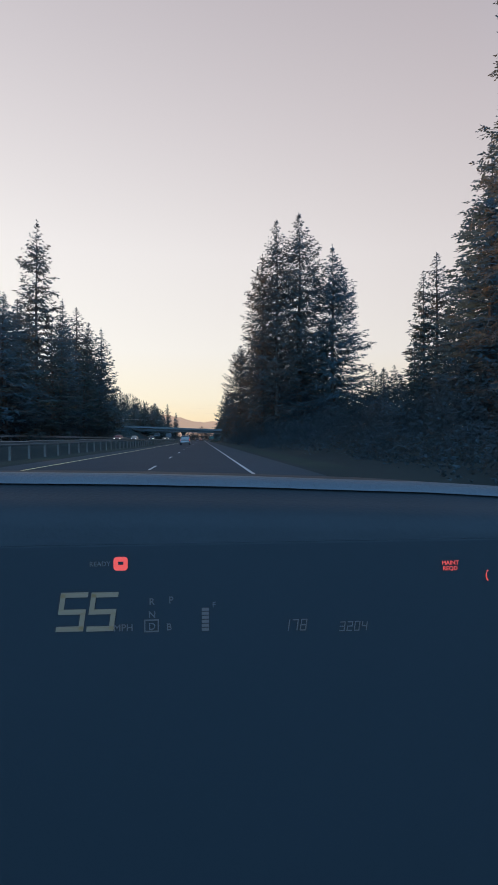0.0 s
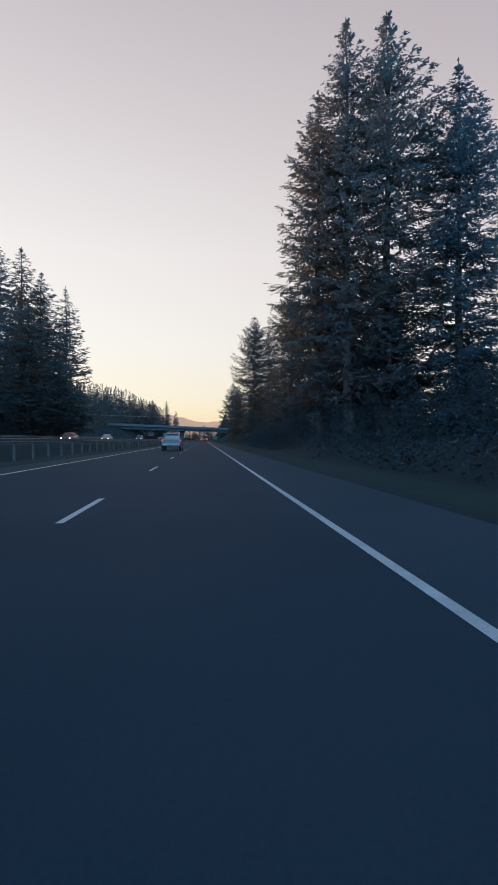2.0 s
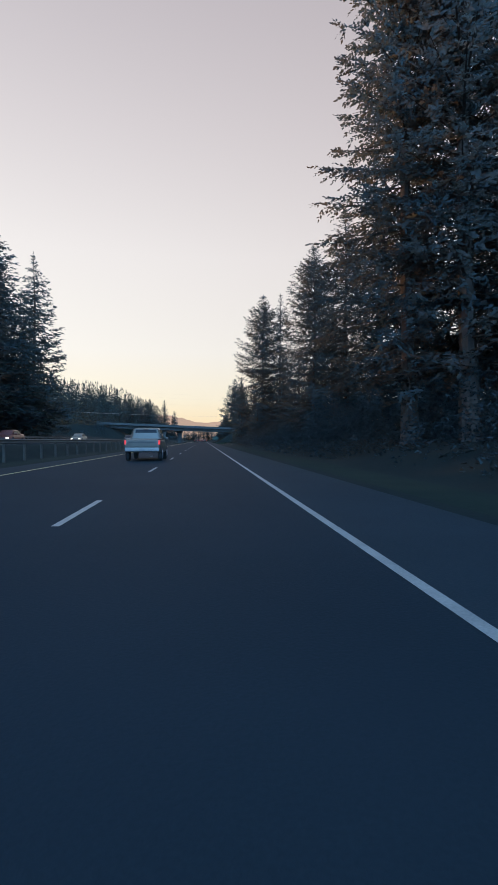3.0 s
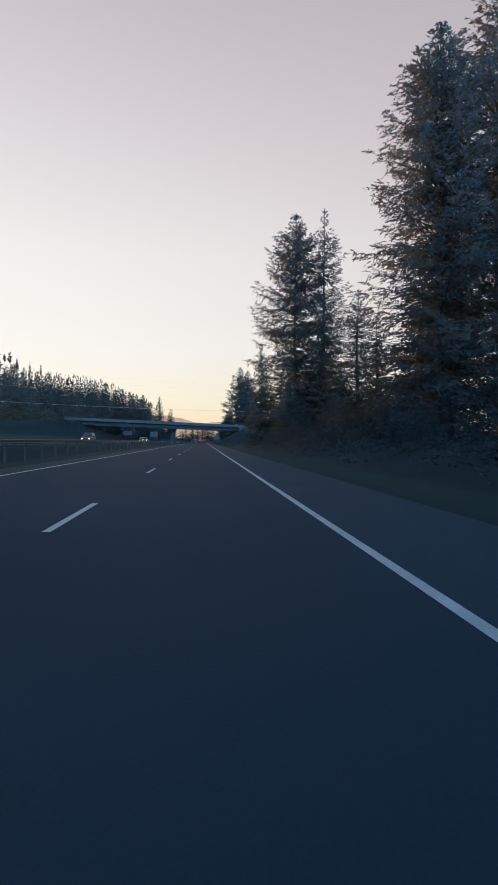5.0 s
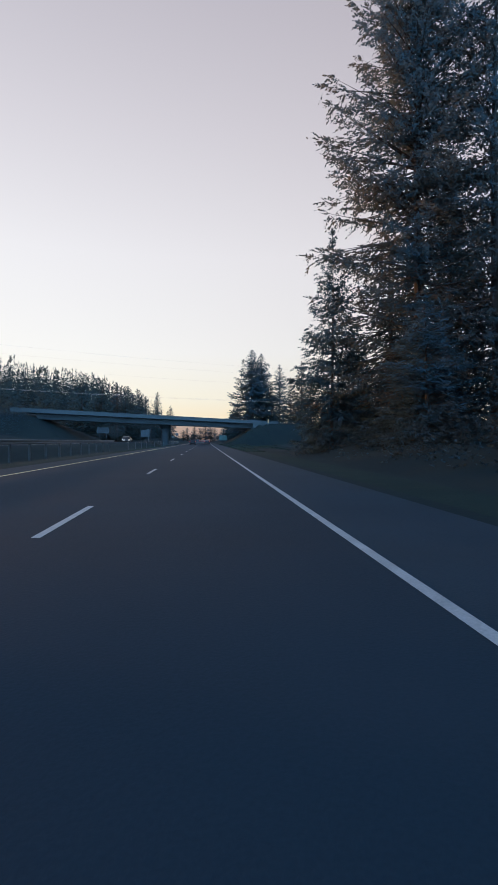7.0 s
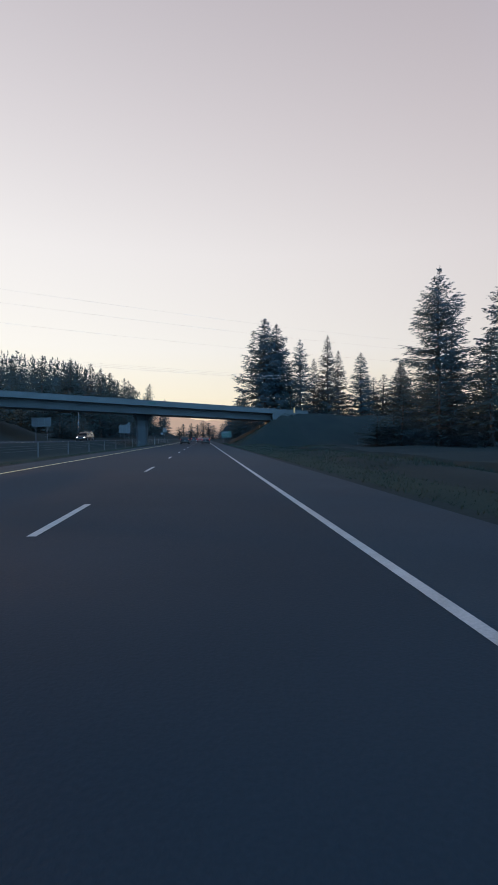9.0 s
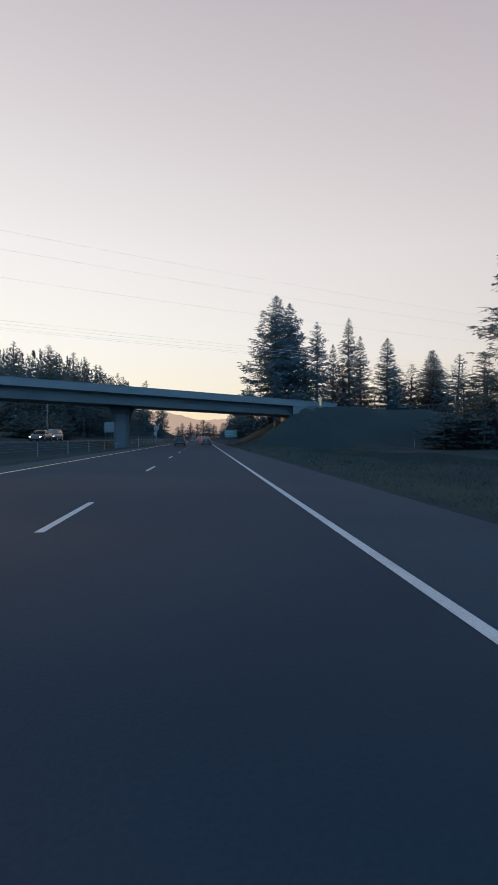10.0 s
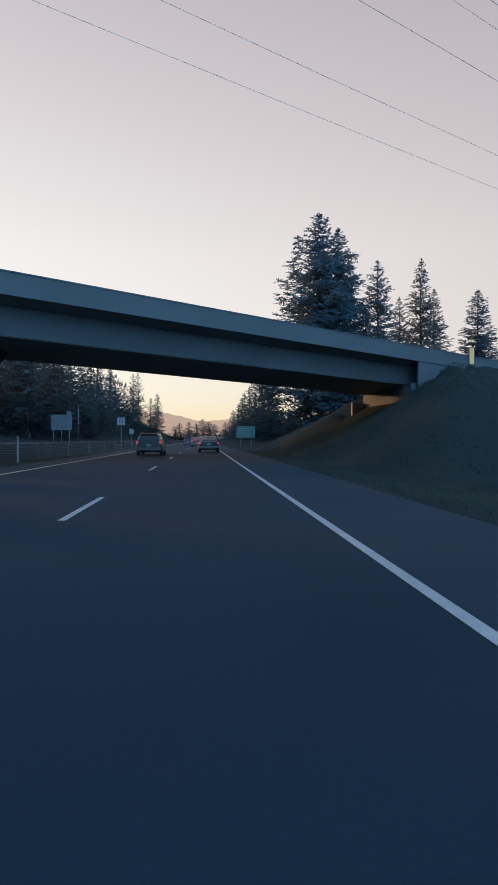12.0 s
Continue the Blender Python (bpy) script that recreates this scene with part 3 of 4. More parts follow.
screen += [(rng.uniform(-90, -62), rng.uniform(300, 420), rng.uniform(22, 29), rng.uniform(5.5, 7)) for _ in range(70)]
screen = [s for s in screen if abs(s[1] - (335.5 + (12.5 - s[0]) * 0.532)) > 4.5]      # a gap in the trees
woods("roadside_woods", screen, "dense dark fir woods behind the opposite carriageway", 34, 1.0)
back_r = [(rng.uniform(52, 110), rng.uniform(-60, 290), rng.uniform(12, 19), rng.uniform(4, 5.5)) for _ in range(170)]
back_r += [(rng.uniform(78, 140), rng.uniform(380, 470), rng.uniform(14, 22), rng.uniform(4, 5)) for _ in range(40)]
back_r += [(rng.uniform(20, 60), rng.uniform(420, 660), rng.uniform(10, 16), rng.uniform(4, 5)) for _ in range(60)]
woods("roadside_woods", back_r, "dense dark fir woods behind the roadside trees")


def undergrowth(name, spots, label, thick=1.0):
    """Bushes and saplings along a wood's edge: many leaf clumps in one object."""
    rng = np.random.default_rng(900 + len(spots))
    cv, cf, nv = [], [], []
    for x, y, h, r in spots:
        z = float(ground_z(x, y))
        n = int((48 + 26 * h) * thick)
        a, u = rng.uniform(0, 2 * np.pi, n), rng.uniform(0, 1, n)
        rr = r * np.sqrt(np.clip(1 - u ** 2.2, 0, 1)) * rng.uniform(0.55, 1.0, n)
        bx, by = x + rr * np.cos(a), y + rr * np.sin(a)
        b = np.stack([bx, by, ground_z(bx, by) + u * h], 1)
        w = np.stack([np.cos(a), np.sin(a), rng.normal(0.3, 0.5, n)], 1)
        ln = rng.uniform(0.11, 0.22, n) * (0.8 + 0.08 * h)
        nv.append(np.repeat(np.stack([np.cos(a), np.sin(a), 0.3 + u], 1), 9, 0))
        for go in (-0.7, 0.0, 0.7):
            out = np.stack([-w[:, 1], w[:, 0], np.zeros(n)], 1)
            needles(rng, b, w + out * go + rng.normal(0, 0.25, w.shape), ln * rng.uniform(0.8, 1.2, n), ln * 0.46, cv, cf, 0.05)
    me = mesh_of(name, *joined(cv, cf), M_LEAF, True)
    me.normals_split_custom_set_from_vertices((np.concatenate(nv) / 1.5).tolist())
    ob = new(name, me)
    return tagged(ob, label, "undergrowth", kind="stuff")


bush = []
for y in np.arange(15, 222, 2.1):
    for x0, hh in ((9.3, 1.5), (12.5, 3.2), (16.5, 5.0), (23, 6.0), (31, 6.5)):
        bush.append((x0 + rng.uniform(-1.6, 1.6), y + rng.uniform(-1, 1), hh * rng.uniform(0.6, 1.25), rng.uniform(1.1, 2.1)))
undergrowth("undergrowth", bush, "dark leafy bushes and saplings along the wood's edge", 1.6)
bush = [(rng.uniform(-34, -28.5), y + rng.uniform(-1, 1), rng.uniform(2.5, 6), rng.uniform(1.5, 2.6)) for y in np.arange(-20, 200, 1.1)]
bush += [(rng.uniform(-36, -29.5), y + rng.uniform(-1, 1), rng.uniform(3, 7), rng.uniform(1.6, 2.8)) for y in np.arange(392, 660, 1.6)]
undergrowth("undergrowth", bush, "dark bushes beneath the firs beyond the opposite carriageway", 0.5)
bush = [(rng.uniform(27, 36), rng.uniform(282, 316), rng.uniform(2, 5), rng.uniform(1.6, 2.6)) for _ in range(70)]
bush += [(rng.uniform(34, 62), rng.uniform(262, 318), rng.uniform(2, 6), rng.uniform(1.6, 2.6)) for _ in range(150)]
bush += [(rng.uniform(18, 80), rng.uniform(366, 374), rng.uniform(2.5, 6), rng.uniform(1.6, 2.6)) for _ in range(130)]
bush += [(rng.uniform(-46, -37), rng.uniform(276, 330), rng.uniform(2, 5), rng.uniform(1.6, 2.6)) for _ in range(60)]
bush += [(rng.uniform(9.5, 16), y, rng.uniform(2.5, 6), rng.uniform(1.5, 2.4)) for y in np.arange(385, 650, 1.5)]
undergrowth("undergrowth", bush, "dark bushes on the bank beside the overpass", 0.5)


# ---------------------------------------------------------------- verges
def verge(name, x0, x1, y0, y1, per, tall, label):
    """Grass as one object: a draped sheet is the ground's, these are its blades."""
    r = np.random.default_rng(int(abs(x0) * 10 + y0))
    n = int((y1 - y0) * abs(x1 - x0) * per)
    x, y = r.uniform(x0, x1, n), r.uniform(y0, y1, n)
    clump = np.sin(x * 1.7 + y * 0.6) * np.sin(y * 1.3 - x) * 0.4 + 0.8
    b = np.stack([x, y, ground_z(x, y) - 0.03], 1)
    cv, cf = [], []
    needles(r, b, np.stack([r.normal(0, 0.4, n), r.normal(0, 0.4, n), np.ones(n)], 1), r.uniform(0.4, 1.0, n) * tall * clump + 0.04, r.uniform(0.018, 0.05, n), cv, cf, 0.1)
    ob = new(name, mesh_of(name, *joined(cv, cf), M_BLADE))
    return tagged(ob, label, "grass", kind="stuff")


def drape(name, x0, x1, y0, y1, label):
    """A mown strip laid on the ground along the shoulder."""
    xs, ys = np.linspace(x0, x1, 5), np.arange(y0, y1 + 1, 4.0)
    vs = [(float(x), float(y), max(float(ground_z(x, y)) + 0.012, -0.02)) for y in ys for x in xs]
    fs = [(5 * j + i, 5 * j + i + 1, 5 * j + i + 6, 5 * j + i + 5) for j in range(len(ys) - 1) for i in range(4)]
    ob = new(name, mesh_of(name, vs, fs, M_VERGE, True))
    return tagged(ob, label, "verge", kind="structure")


drape("verge", 3.975, 5.9, 20, 340, "narrow green mown verge beside the outer shoulder")
drape("verge", -10.0, -8.195, 20, 380, "narrow green mown verge beside the inner shoulder")
verge("verge_grass", 4.06, 6.2, 225, 345, 45, 0.16, "short green grass along the outer shoulder")
verge("verge_grass", -10.2, -8.28, 225, 345, 40, 0.16, "short green grass along the inner shoulder")
verge("bank_grass", 6.2, 18, 290, 330, 75, 0.16, "rough dark grass on the embankment slope")
verge("bank_grass", 6.2, 14, 240, 290, 25, 0.3, "rough dark grass beside the verge")


# ---------------------------------------------------------------- overpass
def prism(name, section, x0, x1, material, parent, label="", n=12, grade=-0.027, m=BR_M):
    """Extrudes a section of (distance behind the near face, height) along the skewed bridge line."""
    vs, fs = [], []
    k = len(section)
    for i in range(n + 1):
        x = x0 + (x1 - x0) * i / n
        for d, z in section:
            vs.append((x, BR_Y + m * x + d, z + grade * x))
    for i in range(n):
        for j in range(k):
            j2 = (j + 1) % k
            fs.append((i * k + j, i * k + j2, (i + 1) * k + j2, (i + 1) * k + j))
    fs += [tuple(reversed(range(k))), tuple(range(n * k, n * k + k))]
    me = mesh_of(name, vs, fs, material)
    bm = bmesh.new()
    bm.from_mesh(me)
    bmesh.ops.recalc_face_normals(bm, faces=bm.faces)
    bm.to_mesh(me)
    bm.free()
    return part(name, me, None, parent, label)


bridge = new("overpass_bridge")
bridge.location = (0, 0, 0)
tagged(bridge, "grey concrete highway overpass crossing at a skew", "bridge")
prism("deck", [(0.05, 6.50), (0.05, 6.72), (11.4, 6.72), (11.4, 6.50), (9.9, 6.30), (1.45, 6.30)], -40, 19, M_CONCRETE_D, bridge)
prism("parapet", [(0.0, 6.46), (0.0, 7.34), (0.22, 7.36), (0.30, 6.80), (0.30, 6.723), (0.03, 6.722), (0.03, 6.46)], -43, 21.5, M_CONCRETE, bridge, "smooth concrete parapet")
prism("parapet", [(11.43, 6.46), (11.43, 7.36), (11.20, 7.36), (11.12, 6.80), (11.12, 6.723), (11.41, 6.722), (11.41, 6.46)], -43, 21.5, M_CONCRETE, bridge, "smooth concrete parapet")
prism("box_girder", [(1.25, 6.297), (1.35, 5.95), (1.55, 5.35), (1.62, 5.12), (9.85, 5.12), (9.92, 5.35), (10.1, 5.95), (10.2, 6.297)], -38.5, 14.4, M_CONCRETE_D, bridge)
prism("parapet_cap", [(-0.03, 7.343), (-0.03, 7.40), (0.26, 7.40), (0.26, 7.363)], -43, 21.5, M_CONCRETE_D, bridge)
# pier in the median: one eight-sided column that flares to the girder
pv, pf = [], []
for z, hw, hd in ((-0.6, 0.90, 0.90), (3.3, 0.92, 0.92), (4.3, 1.05, 1.10), (5.0, 1.35, 1.60), (5.38, 1.50, 1.90)):
    ring = [(-hw, -hd * 0.55), (-hw * 0.6, -hd), (hw * 0.6, -hd), (hw, -hd * 0.55), (hw, hd * 0.55), (hw * 0.6, hd), (-hw * 0.6, hd), (-hw, hd * 0.55)]
    pv += [(-10.85 + px, BR_Y + BR_M * (px - 10.85) + 5.75 + d, z) for px, d in ring]
for i in range(4):
    pf += [(8 * i + j, 8 * i + (j + 1) % 8, 8 * i + 8 + (j + 1) % 8, 8 * i + 8 + j) for j in range(8)]
part("pier", mesh_of("pier", pv, pf + [tuple(range(32, 40))], M_PIER), None, bridge, "dark concrete column flaring at its top")
# abutments
prism("abutment", [(0.5, 2.2), (0.5, 5.116), (10.8, 5.116), (10.8, 2.2)], 13.2, 14.38, M_CONCRETE, bridge, n=1)
prism("abutment", [(0.5, 2.2), (0.5, 5.116), (10.8, 5.116), (10.8, 2.2)], -39.6, -38.52, M_CONCRETE, bridge, n=1)
prism("back_wall", [(0.35, 5.119), (0.35, 6.28), (11.1, 6.28), (11.1, 5.119)], 14.42, 15.1, M_CONCRETE, bridge, n=1)
prism("wing_wall", [(0.06, 4.0), (0.06, 6.455), (0.34, 6.455), (0.34, 4.0)], 13.6, 20.5, M_CONCRETE, bridge, "pale concrete wing wall", n=4)
prism("wing_wall", [(11.08, 4.0), (11.08, 6.455), (11.36, 6.455), (11.36, 4.0)], 13.6, 20.5, M_CONCRETE, bridge, "pale concrete wing wall", n=4)
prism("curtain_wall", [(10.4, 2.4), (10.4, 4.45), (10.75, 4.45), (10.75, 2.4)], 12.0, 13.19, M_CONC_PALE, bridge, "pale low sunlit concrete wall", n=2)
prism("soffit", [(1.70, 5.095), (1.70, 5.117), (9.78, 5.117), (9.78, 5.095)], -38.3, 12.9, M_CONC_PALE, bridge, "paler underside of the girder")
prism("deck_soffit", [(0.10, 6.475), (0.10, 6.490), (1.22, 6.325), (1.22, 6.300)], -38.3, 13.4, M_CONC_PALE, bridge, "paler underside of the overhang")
top_road = prism("bridge_road", [(0.31, 6.724), (11.11, 6.724), (11.11, 6.60), (0.31, 6.60)], 19.05, 90, M_ASPHALT, None, "asphalt road on the overpass embankment", n=8)
tagged(top_road, category="road", kind="structure")

# ---------------------------------------------------------------- power line
for y0, z in ((306.4, 20.4), (306.2, 18.6), (306.2, 16.0), (301.4, 11.2), (303.2, 11.2), (306.1, 11.35), (308.1, 11.5)):
    v, f = tube([(x, y0 + 0.52 * x, z + 0.006 * x + 0.0003 * x * x) for x in np.linspace(-110, 150, 40)], [0.0065] * 40, 6)
    w = new("power_line", mesh_of("power_line", v, f, M_WIRE, True))
    tagged(w, "thin grey overhead power line strung across the highway", "power line", "overhead power lines")

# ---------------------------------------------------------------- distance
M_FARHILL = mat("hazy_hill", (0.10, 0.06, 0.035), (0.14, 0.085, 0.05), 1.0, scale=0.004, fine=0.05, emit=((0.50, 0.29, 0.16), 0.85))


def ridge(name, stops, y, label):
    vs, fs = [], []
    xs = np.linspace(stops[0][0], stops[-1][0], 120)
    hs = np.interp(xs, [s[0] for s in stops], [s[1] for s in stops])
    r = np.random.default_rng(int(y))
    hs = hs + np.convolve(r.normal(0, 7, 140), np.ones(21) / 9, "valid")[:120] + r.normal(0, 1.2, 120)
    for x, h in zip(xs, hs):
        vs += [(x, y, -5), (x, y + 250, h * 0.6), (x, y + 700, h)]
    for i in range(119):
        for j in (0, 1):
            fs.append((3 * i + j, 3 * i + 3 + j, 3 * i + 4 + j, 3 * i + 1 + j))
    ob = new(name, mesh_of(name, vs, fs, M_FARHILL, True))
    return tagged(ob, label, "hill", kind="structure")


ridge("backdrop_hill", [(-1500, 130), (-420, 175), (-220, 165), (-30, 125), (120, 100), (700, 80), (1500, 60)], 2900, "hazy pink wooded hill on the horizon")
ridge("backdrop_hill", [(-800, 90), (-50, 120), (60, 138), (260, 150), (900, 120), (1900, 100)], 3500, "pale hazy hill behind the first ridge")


# ---------------------------------------------------------------- barrier in the median
def w_beam(x, y0, y1, z):
    """A W-beam rail with its two folds, along the road."""
    prof = [(0.0, z - 0.155), (0.045, z - 0.11), (0.045, z - 0.075), (0.0, z - 0.03), (0.0, z + 0.03), (0.045, z + 0.075), (0.045, z + 0.11), (0.0, z + 0.155)]
    back = [(a - 0.006, b) for a, b in reversed(prof)]
    ring = prof + back
    k = len(ring)
    vs = [(x + a, y, b) for y in (y0, y1) for a, b in ring]
    fs = [(j, (j + 1) % k, k + (j + 1) % k, k + j) for j in range(k)]
    return vs, fs


rail = new("guard_rail")
rail.location = (-12.0, -30, 0)
tagged(rail, "weathered galvanised steel guard rail on posts in the median", "guard rail")
post_me = bpy.data.meshes.new("post")
bm = box_bm(-0.20, -0.05, -0.075, 0.075, -1.0, 0.98, 0.012)
bm.to_mesh(post_me)
bm.free()
post_me.materials.append(M_WOODPOST)
seg_v, seg_f = w_beam(0, 0, 7.62, 0.84)
seg_me = mesh_of("rail_panel", seg_v, seg_f, M_STEEL)
for i in range(36):
    lift = 0.22 * float(smooth(20, 80, 7.62 * i - 30))
    o = new("rail_panel", seg_me)
    o.parent = rail
    o.location = (0.002 * (i % 2), 7.62 * i, lift)
    for j in (0, 1):
        p = new("post", post_me)
        p.parent = rail
        p.location = (0, 7.62 * i + 3.81 * j + 0.4, lift)
cable = new("cable_barrier")
cable.location = (-11.0, 250, 0)
tagged(cable, "wire rope barrier on thin grey posts in the grass median", "cable barrier")
thin_me = bpy.data.meshes.new("post")
bm = box_bm(-0.035, 0.035, -0.025, 0.025, -0.6, 0.98, 0.006)
bm.to_mesh(thin_me)
bm.free()
thin_me.materials.append(M_STEEL)
for i in range(19):
    p = new("post", thin_me)
    p.parent = cable
    p.location = (0, 8.0 * i, -0.1)
for z in (0.45, 0.60, 0.75):
    tube_part("wire_rope", [(0.03, y, z - 0.1) for y in (-2.0, 50.0, 100.0, 147.0)], [0.006] * 4, M_STEEL, cable, 6)
rail2 = new("guard_rail")
rail2.location = (-27.3, 30, 0.75)
tagged(rail2, "galvanised steel guard rail along the woods", "guard rail")
for i in range(22):
    o = new("rail_panel", seg_me)
    o.parent = rail2
    o.location = (0.002 * (i % 2), 7.62 * i, 0.0)
    for j in (0, 1):
        p = new("post", post_me)
        p.parent = rail2
        p.location = (0, 7.62 * i + 3.81 * j + 0.4, 0)

# ---------------------------------------------------------------- signs and lamps
M_SIGN_BACK = mat("bare_sheet_metal", (0.022, 0.024, 0.024), (0.032, 0.034, 0.033), 0.5, metal=0.2, scale=1.5, fine=20)
M_SIGN_GREEN = mat("green_sign_sheet", (0.006, 0.040, 0.028), (0.008, 0.048, 0.033), 0.6, scale=1, fine=20)
M_SIGN_WHITE = mat("white_sign_sheet", (0.11, 0.103, 0.095), (0.088, 0.084, 0.078), 0.6, scale=1, fine=20)
M_SIGN_BLACK = mat("black_sign_paint", (0.02, 0.02, 0.022), (0.03, 0.03, 0.03), 0.5)
M_ORANGE = mat("amber_marker_sheet", (0.75, 0.36, 0.10), (0.62, 0.28, 0.08), 0.4)
M_LAMPGREY = mat("lamp_post_steel", (0.050, 0.051, 0.051), (0.068, 0.069, 0.069), 0.6, metal=0.3, scale=1.5, fine=25)


def sign(name, x, y, w, h, z0, sheet, label, posts=2, turn=0.0, bars=(), frame=None, category="road sign"):
    """A sheet sign on posts, its face toward -y; bars: (x, z, width, height, material) on the face."""
    s = new(name)
    g = float(ground_z(x, y))
    s.location, s.rotation_euler = (x, y, g), (0, 0, turn)
    z0 = z0 - g
    part("sign_panel", box_bm(-w / 2, w / 2, -0.012, 0.012, z0, z0 + h, 0.008), sheet, s)
    for i in range(posts):
        px = (i - (posts - 1) / 2) * w / max(posts, 1.6) * 1.15
        part("post", box_bm(px - 0.045, px + 0.045, 0.014, 0.10, -0.5, z0 + h * 0.96, 0.006), M_LAMPGREY, s)
    for bx, bz, bw, bh, bmat in bars:
        part("text_bar", box_bm(bx - bw / 2, bx + bw / 2, -0.017, -0.0135, z0 + bz - bh / 2, z0 + bz + bh / 2), bmat, s)
    if frame:
        for fx in (-w / 2 + 0.04, -w / 6, w / 6, w / 2 - 0.04):
            part("stiffener", box_bm(fx - 0.035, fx + 0.035, -0.06, -0.0125, z0 + 0.02, z0 + h - 0.02, 0.005), frame, s)
        for fz in (0.08, h / 2, h - 0.08):
            part("stiffener", box_bm(-w / 2 + 0.01, w / 2 - 0.01, -0.085, -0.0605, z0 + fz - 0.03, z0 + fz + 0.03, 0.005), frame, s)
    return tagged(s, label, category)


W = M_SIGN_WHITE
sign("guide_sign", 6.6, 376, 2.9, 1.75, 1.45, M_SIGN_GREEN, "green guide sign with white lettering on two posts", 2,
     bars=[(-0.25, 1.42, 1.9, 0.10, W), (-0.3, 1.05, 1.8, 0.10, W), (-0.2, 0.68, 2.0, 0.10, W), (0.45, 0.28, 0.5, 0.08, W), (0, 1.70, 2.82, 0.03, W), (0, 0.05, 2.82, 0.03, W), (-1.41, 0.875, 0.03, 1.62, W), (1.41, 0.875, 0.03, 1.62, W)])
sign("large_sign_back", -23.6, 385, 3.4, 2.6, 2.7, M_SIGN_BACK, "large road sign seen from its bare metal back", 3, frame=M_LAMPGREY)
sign("exit_panel_back", -22.4, 385.15, 0.75, 0.55, 5.32, M_SIGN_BACK, "small bare metal panel above the large road sign", 1)
sign("wide_sign_back", -25.4, 308, 3.0, 1.45, 3.0, M_SIGN_BACK, "wide road sign seen from its bare metal back", 2, frame=M_LAMPGREY)
K = M_SIGN_BLACK
sign("route_sign", -9.75, 358, 0.92, 0.92, 2.85, W, "white square route sign with dark marking on one post", 1,
     bars=[(-0.15, 0.46, 0.16, 0.40, K), (0.15, 0.46, 0.16, 0.40, K), (0, 0.80, 0.5, 0.06, K), (0, 0.12, 0.5, 0.06, K)])
sign("small_sign", -13.1, 393, 0.8, 0.8, 2.2, W, "small pale square sign on one post", 1, bars=[(0, 0.5, 0.5, 0.10, K), (0, 0.3, 0.5, 0.10, K)])
sign("object_marker", 18.3, 328.2, 0.32, 1.1, 6.30, M_ORANGE, "narrow amber object marker catching the low sun", 1, category="marker post")
street_sign = new("street_name_sign")
street_sign.location, street_sign.rotation_euler = (-8.7, BR_Y + BR_M * -8.7 - 0.02, 7.2), (0, 0, math.atan(BR_M))
part("sign_panel", box_bm(-0.72, 0.72, -0.012, 0.012, -0.19, 0.19, 0.005), M_SIGN_GREEN, street_sign)
for bx, bw in ((-0.50, 0.26), (-0.14, 0.34), (0.22, 0.26), (0.50, 0.18)):
    part("text_bar", box_bm(bx - bw / 2, bx + bw / 2, -0.017, -0.0135, -0.07, 0.07), M_SIGN_BACK, street_sign)
tagged(street_sign, "small green street name sign fixed to the overpass parapet", "road sign")
for x, y, h in ((15.3, 230, 1.05), (25.8, 309, 1.0), (-8.8, 319.4, 1.3)):
    m = new("delineator_post")
    m.location = (x, y, float(ground_z(x, y)))
    part("post", box_bm(-0.05, 0.05, -0.012, 0.012, -0.3, h, 0.005), M_SIGN_WHITE, m)
    part("reflector", box_bm(-0.035, 0.035, -0.0165, -0.0125, h - 0.2, h - 0.08), M_SIGN_BACK, m)
    tagged(m, "thin pale plastic delineator post on the verge", "marker post", "delineator posts")


def street_lamp(x, y, h, reach):
    s = new("street_lamp")
    z = float(ground_z(x, y))
    s.location = (x, y, z)
    tube_part("pole", [(0, 0, -0.3), (0, 0, h * 0.5), (0, 0, h)], [0.11, 0.09, 0.06], M_LAMPGREY, s, 10)
    tube_part("arm", [(0, 0, h - 0.15), (reach * 0.3, 0, h + 0.55), (reach * 0.75, 0, h + 1.05), (reach, 0, h + 1.15)], [0.05, 0.045, 0.04, 0.035], M_LAMPGREY, s, 8)
    part("lamp_head", box_bm(reach - 0.1, reach + 0.65, -0.14, 0.14, h + 1.07, h + 1.22, 0.04), M_LAMPGREY, s)
    return tagged(s, "grey steel street lamp with a curved arm, unlit", "street lamp")


street_lamp(-22.2, 391, 6.6, 3.4)
street_lamp(-27.6, 343, 7.4, -2.2)

# ---------------------------------------------------------------- vehicles
M_TYRE = mat("tyre_rubber", (0.015, 0.015, 0.016), (0.025, 0.025, 0.026), 0.85)
M_RIM = mat("alloy_rim", (0.35, 0.36, 0.38), (0.45, 0.46, 0.47), 0.35, metal=0.8)
M_GLASS = mat("tinted_window", (0.010, 0.012, 0.015), (0.014, 0.016, 0.02), 0.14, spec=0.10)
M_TRIM = mat("black_trim", (0.02, 0.02, 0.022), (0.03, 0.03, 0.033), 0.6)
M_CHROME = mat("bright_trim", (0.14, 0.135, 0.13), (0.18, 0.175, 0.17), 0.35, metal=0.7)
M_TAIL = mat("lit_tail_lamp", (0.16, 0.008, 0.008), (0.2, 0.01, 0.01), 0.45, emit=((1.0, 0.055, 0.05), 0.7))
M_HEAD = mat("lit_head_lamp", (0.8, 0.8, 0.75), (0.8, 0.8, 0.75), 0.2, emit=((1.0, 0.86, 0.66), 3.0))
M_PLATE = mat("number_plate", (0.13, 0.13, 0.125), (0.10, 0.10, 0.098), 0.6)
M_BUMPER = mat("pale_lower_plastic", (0.045, 0.043, 0.04), (0.06, 0.057, 0.052), 0.6)


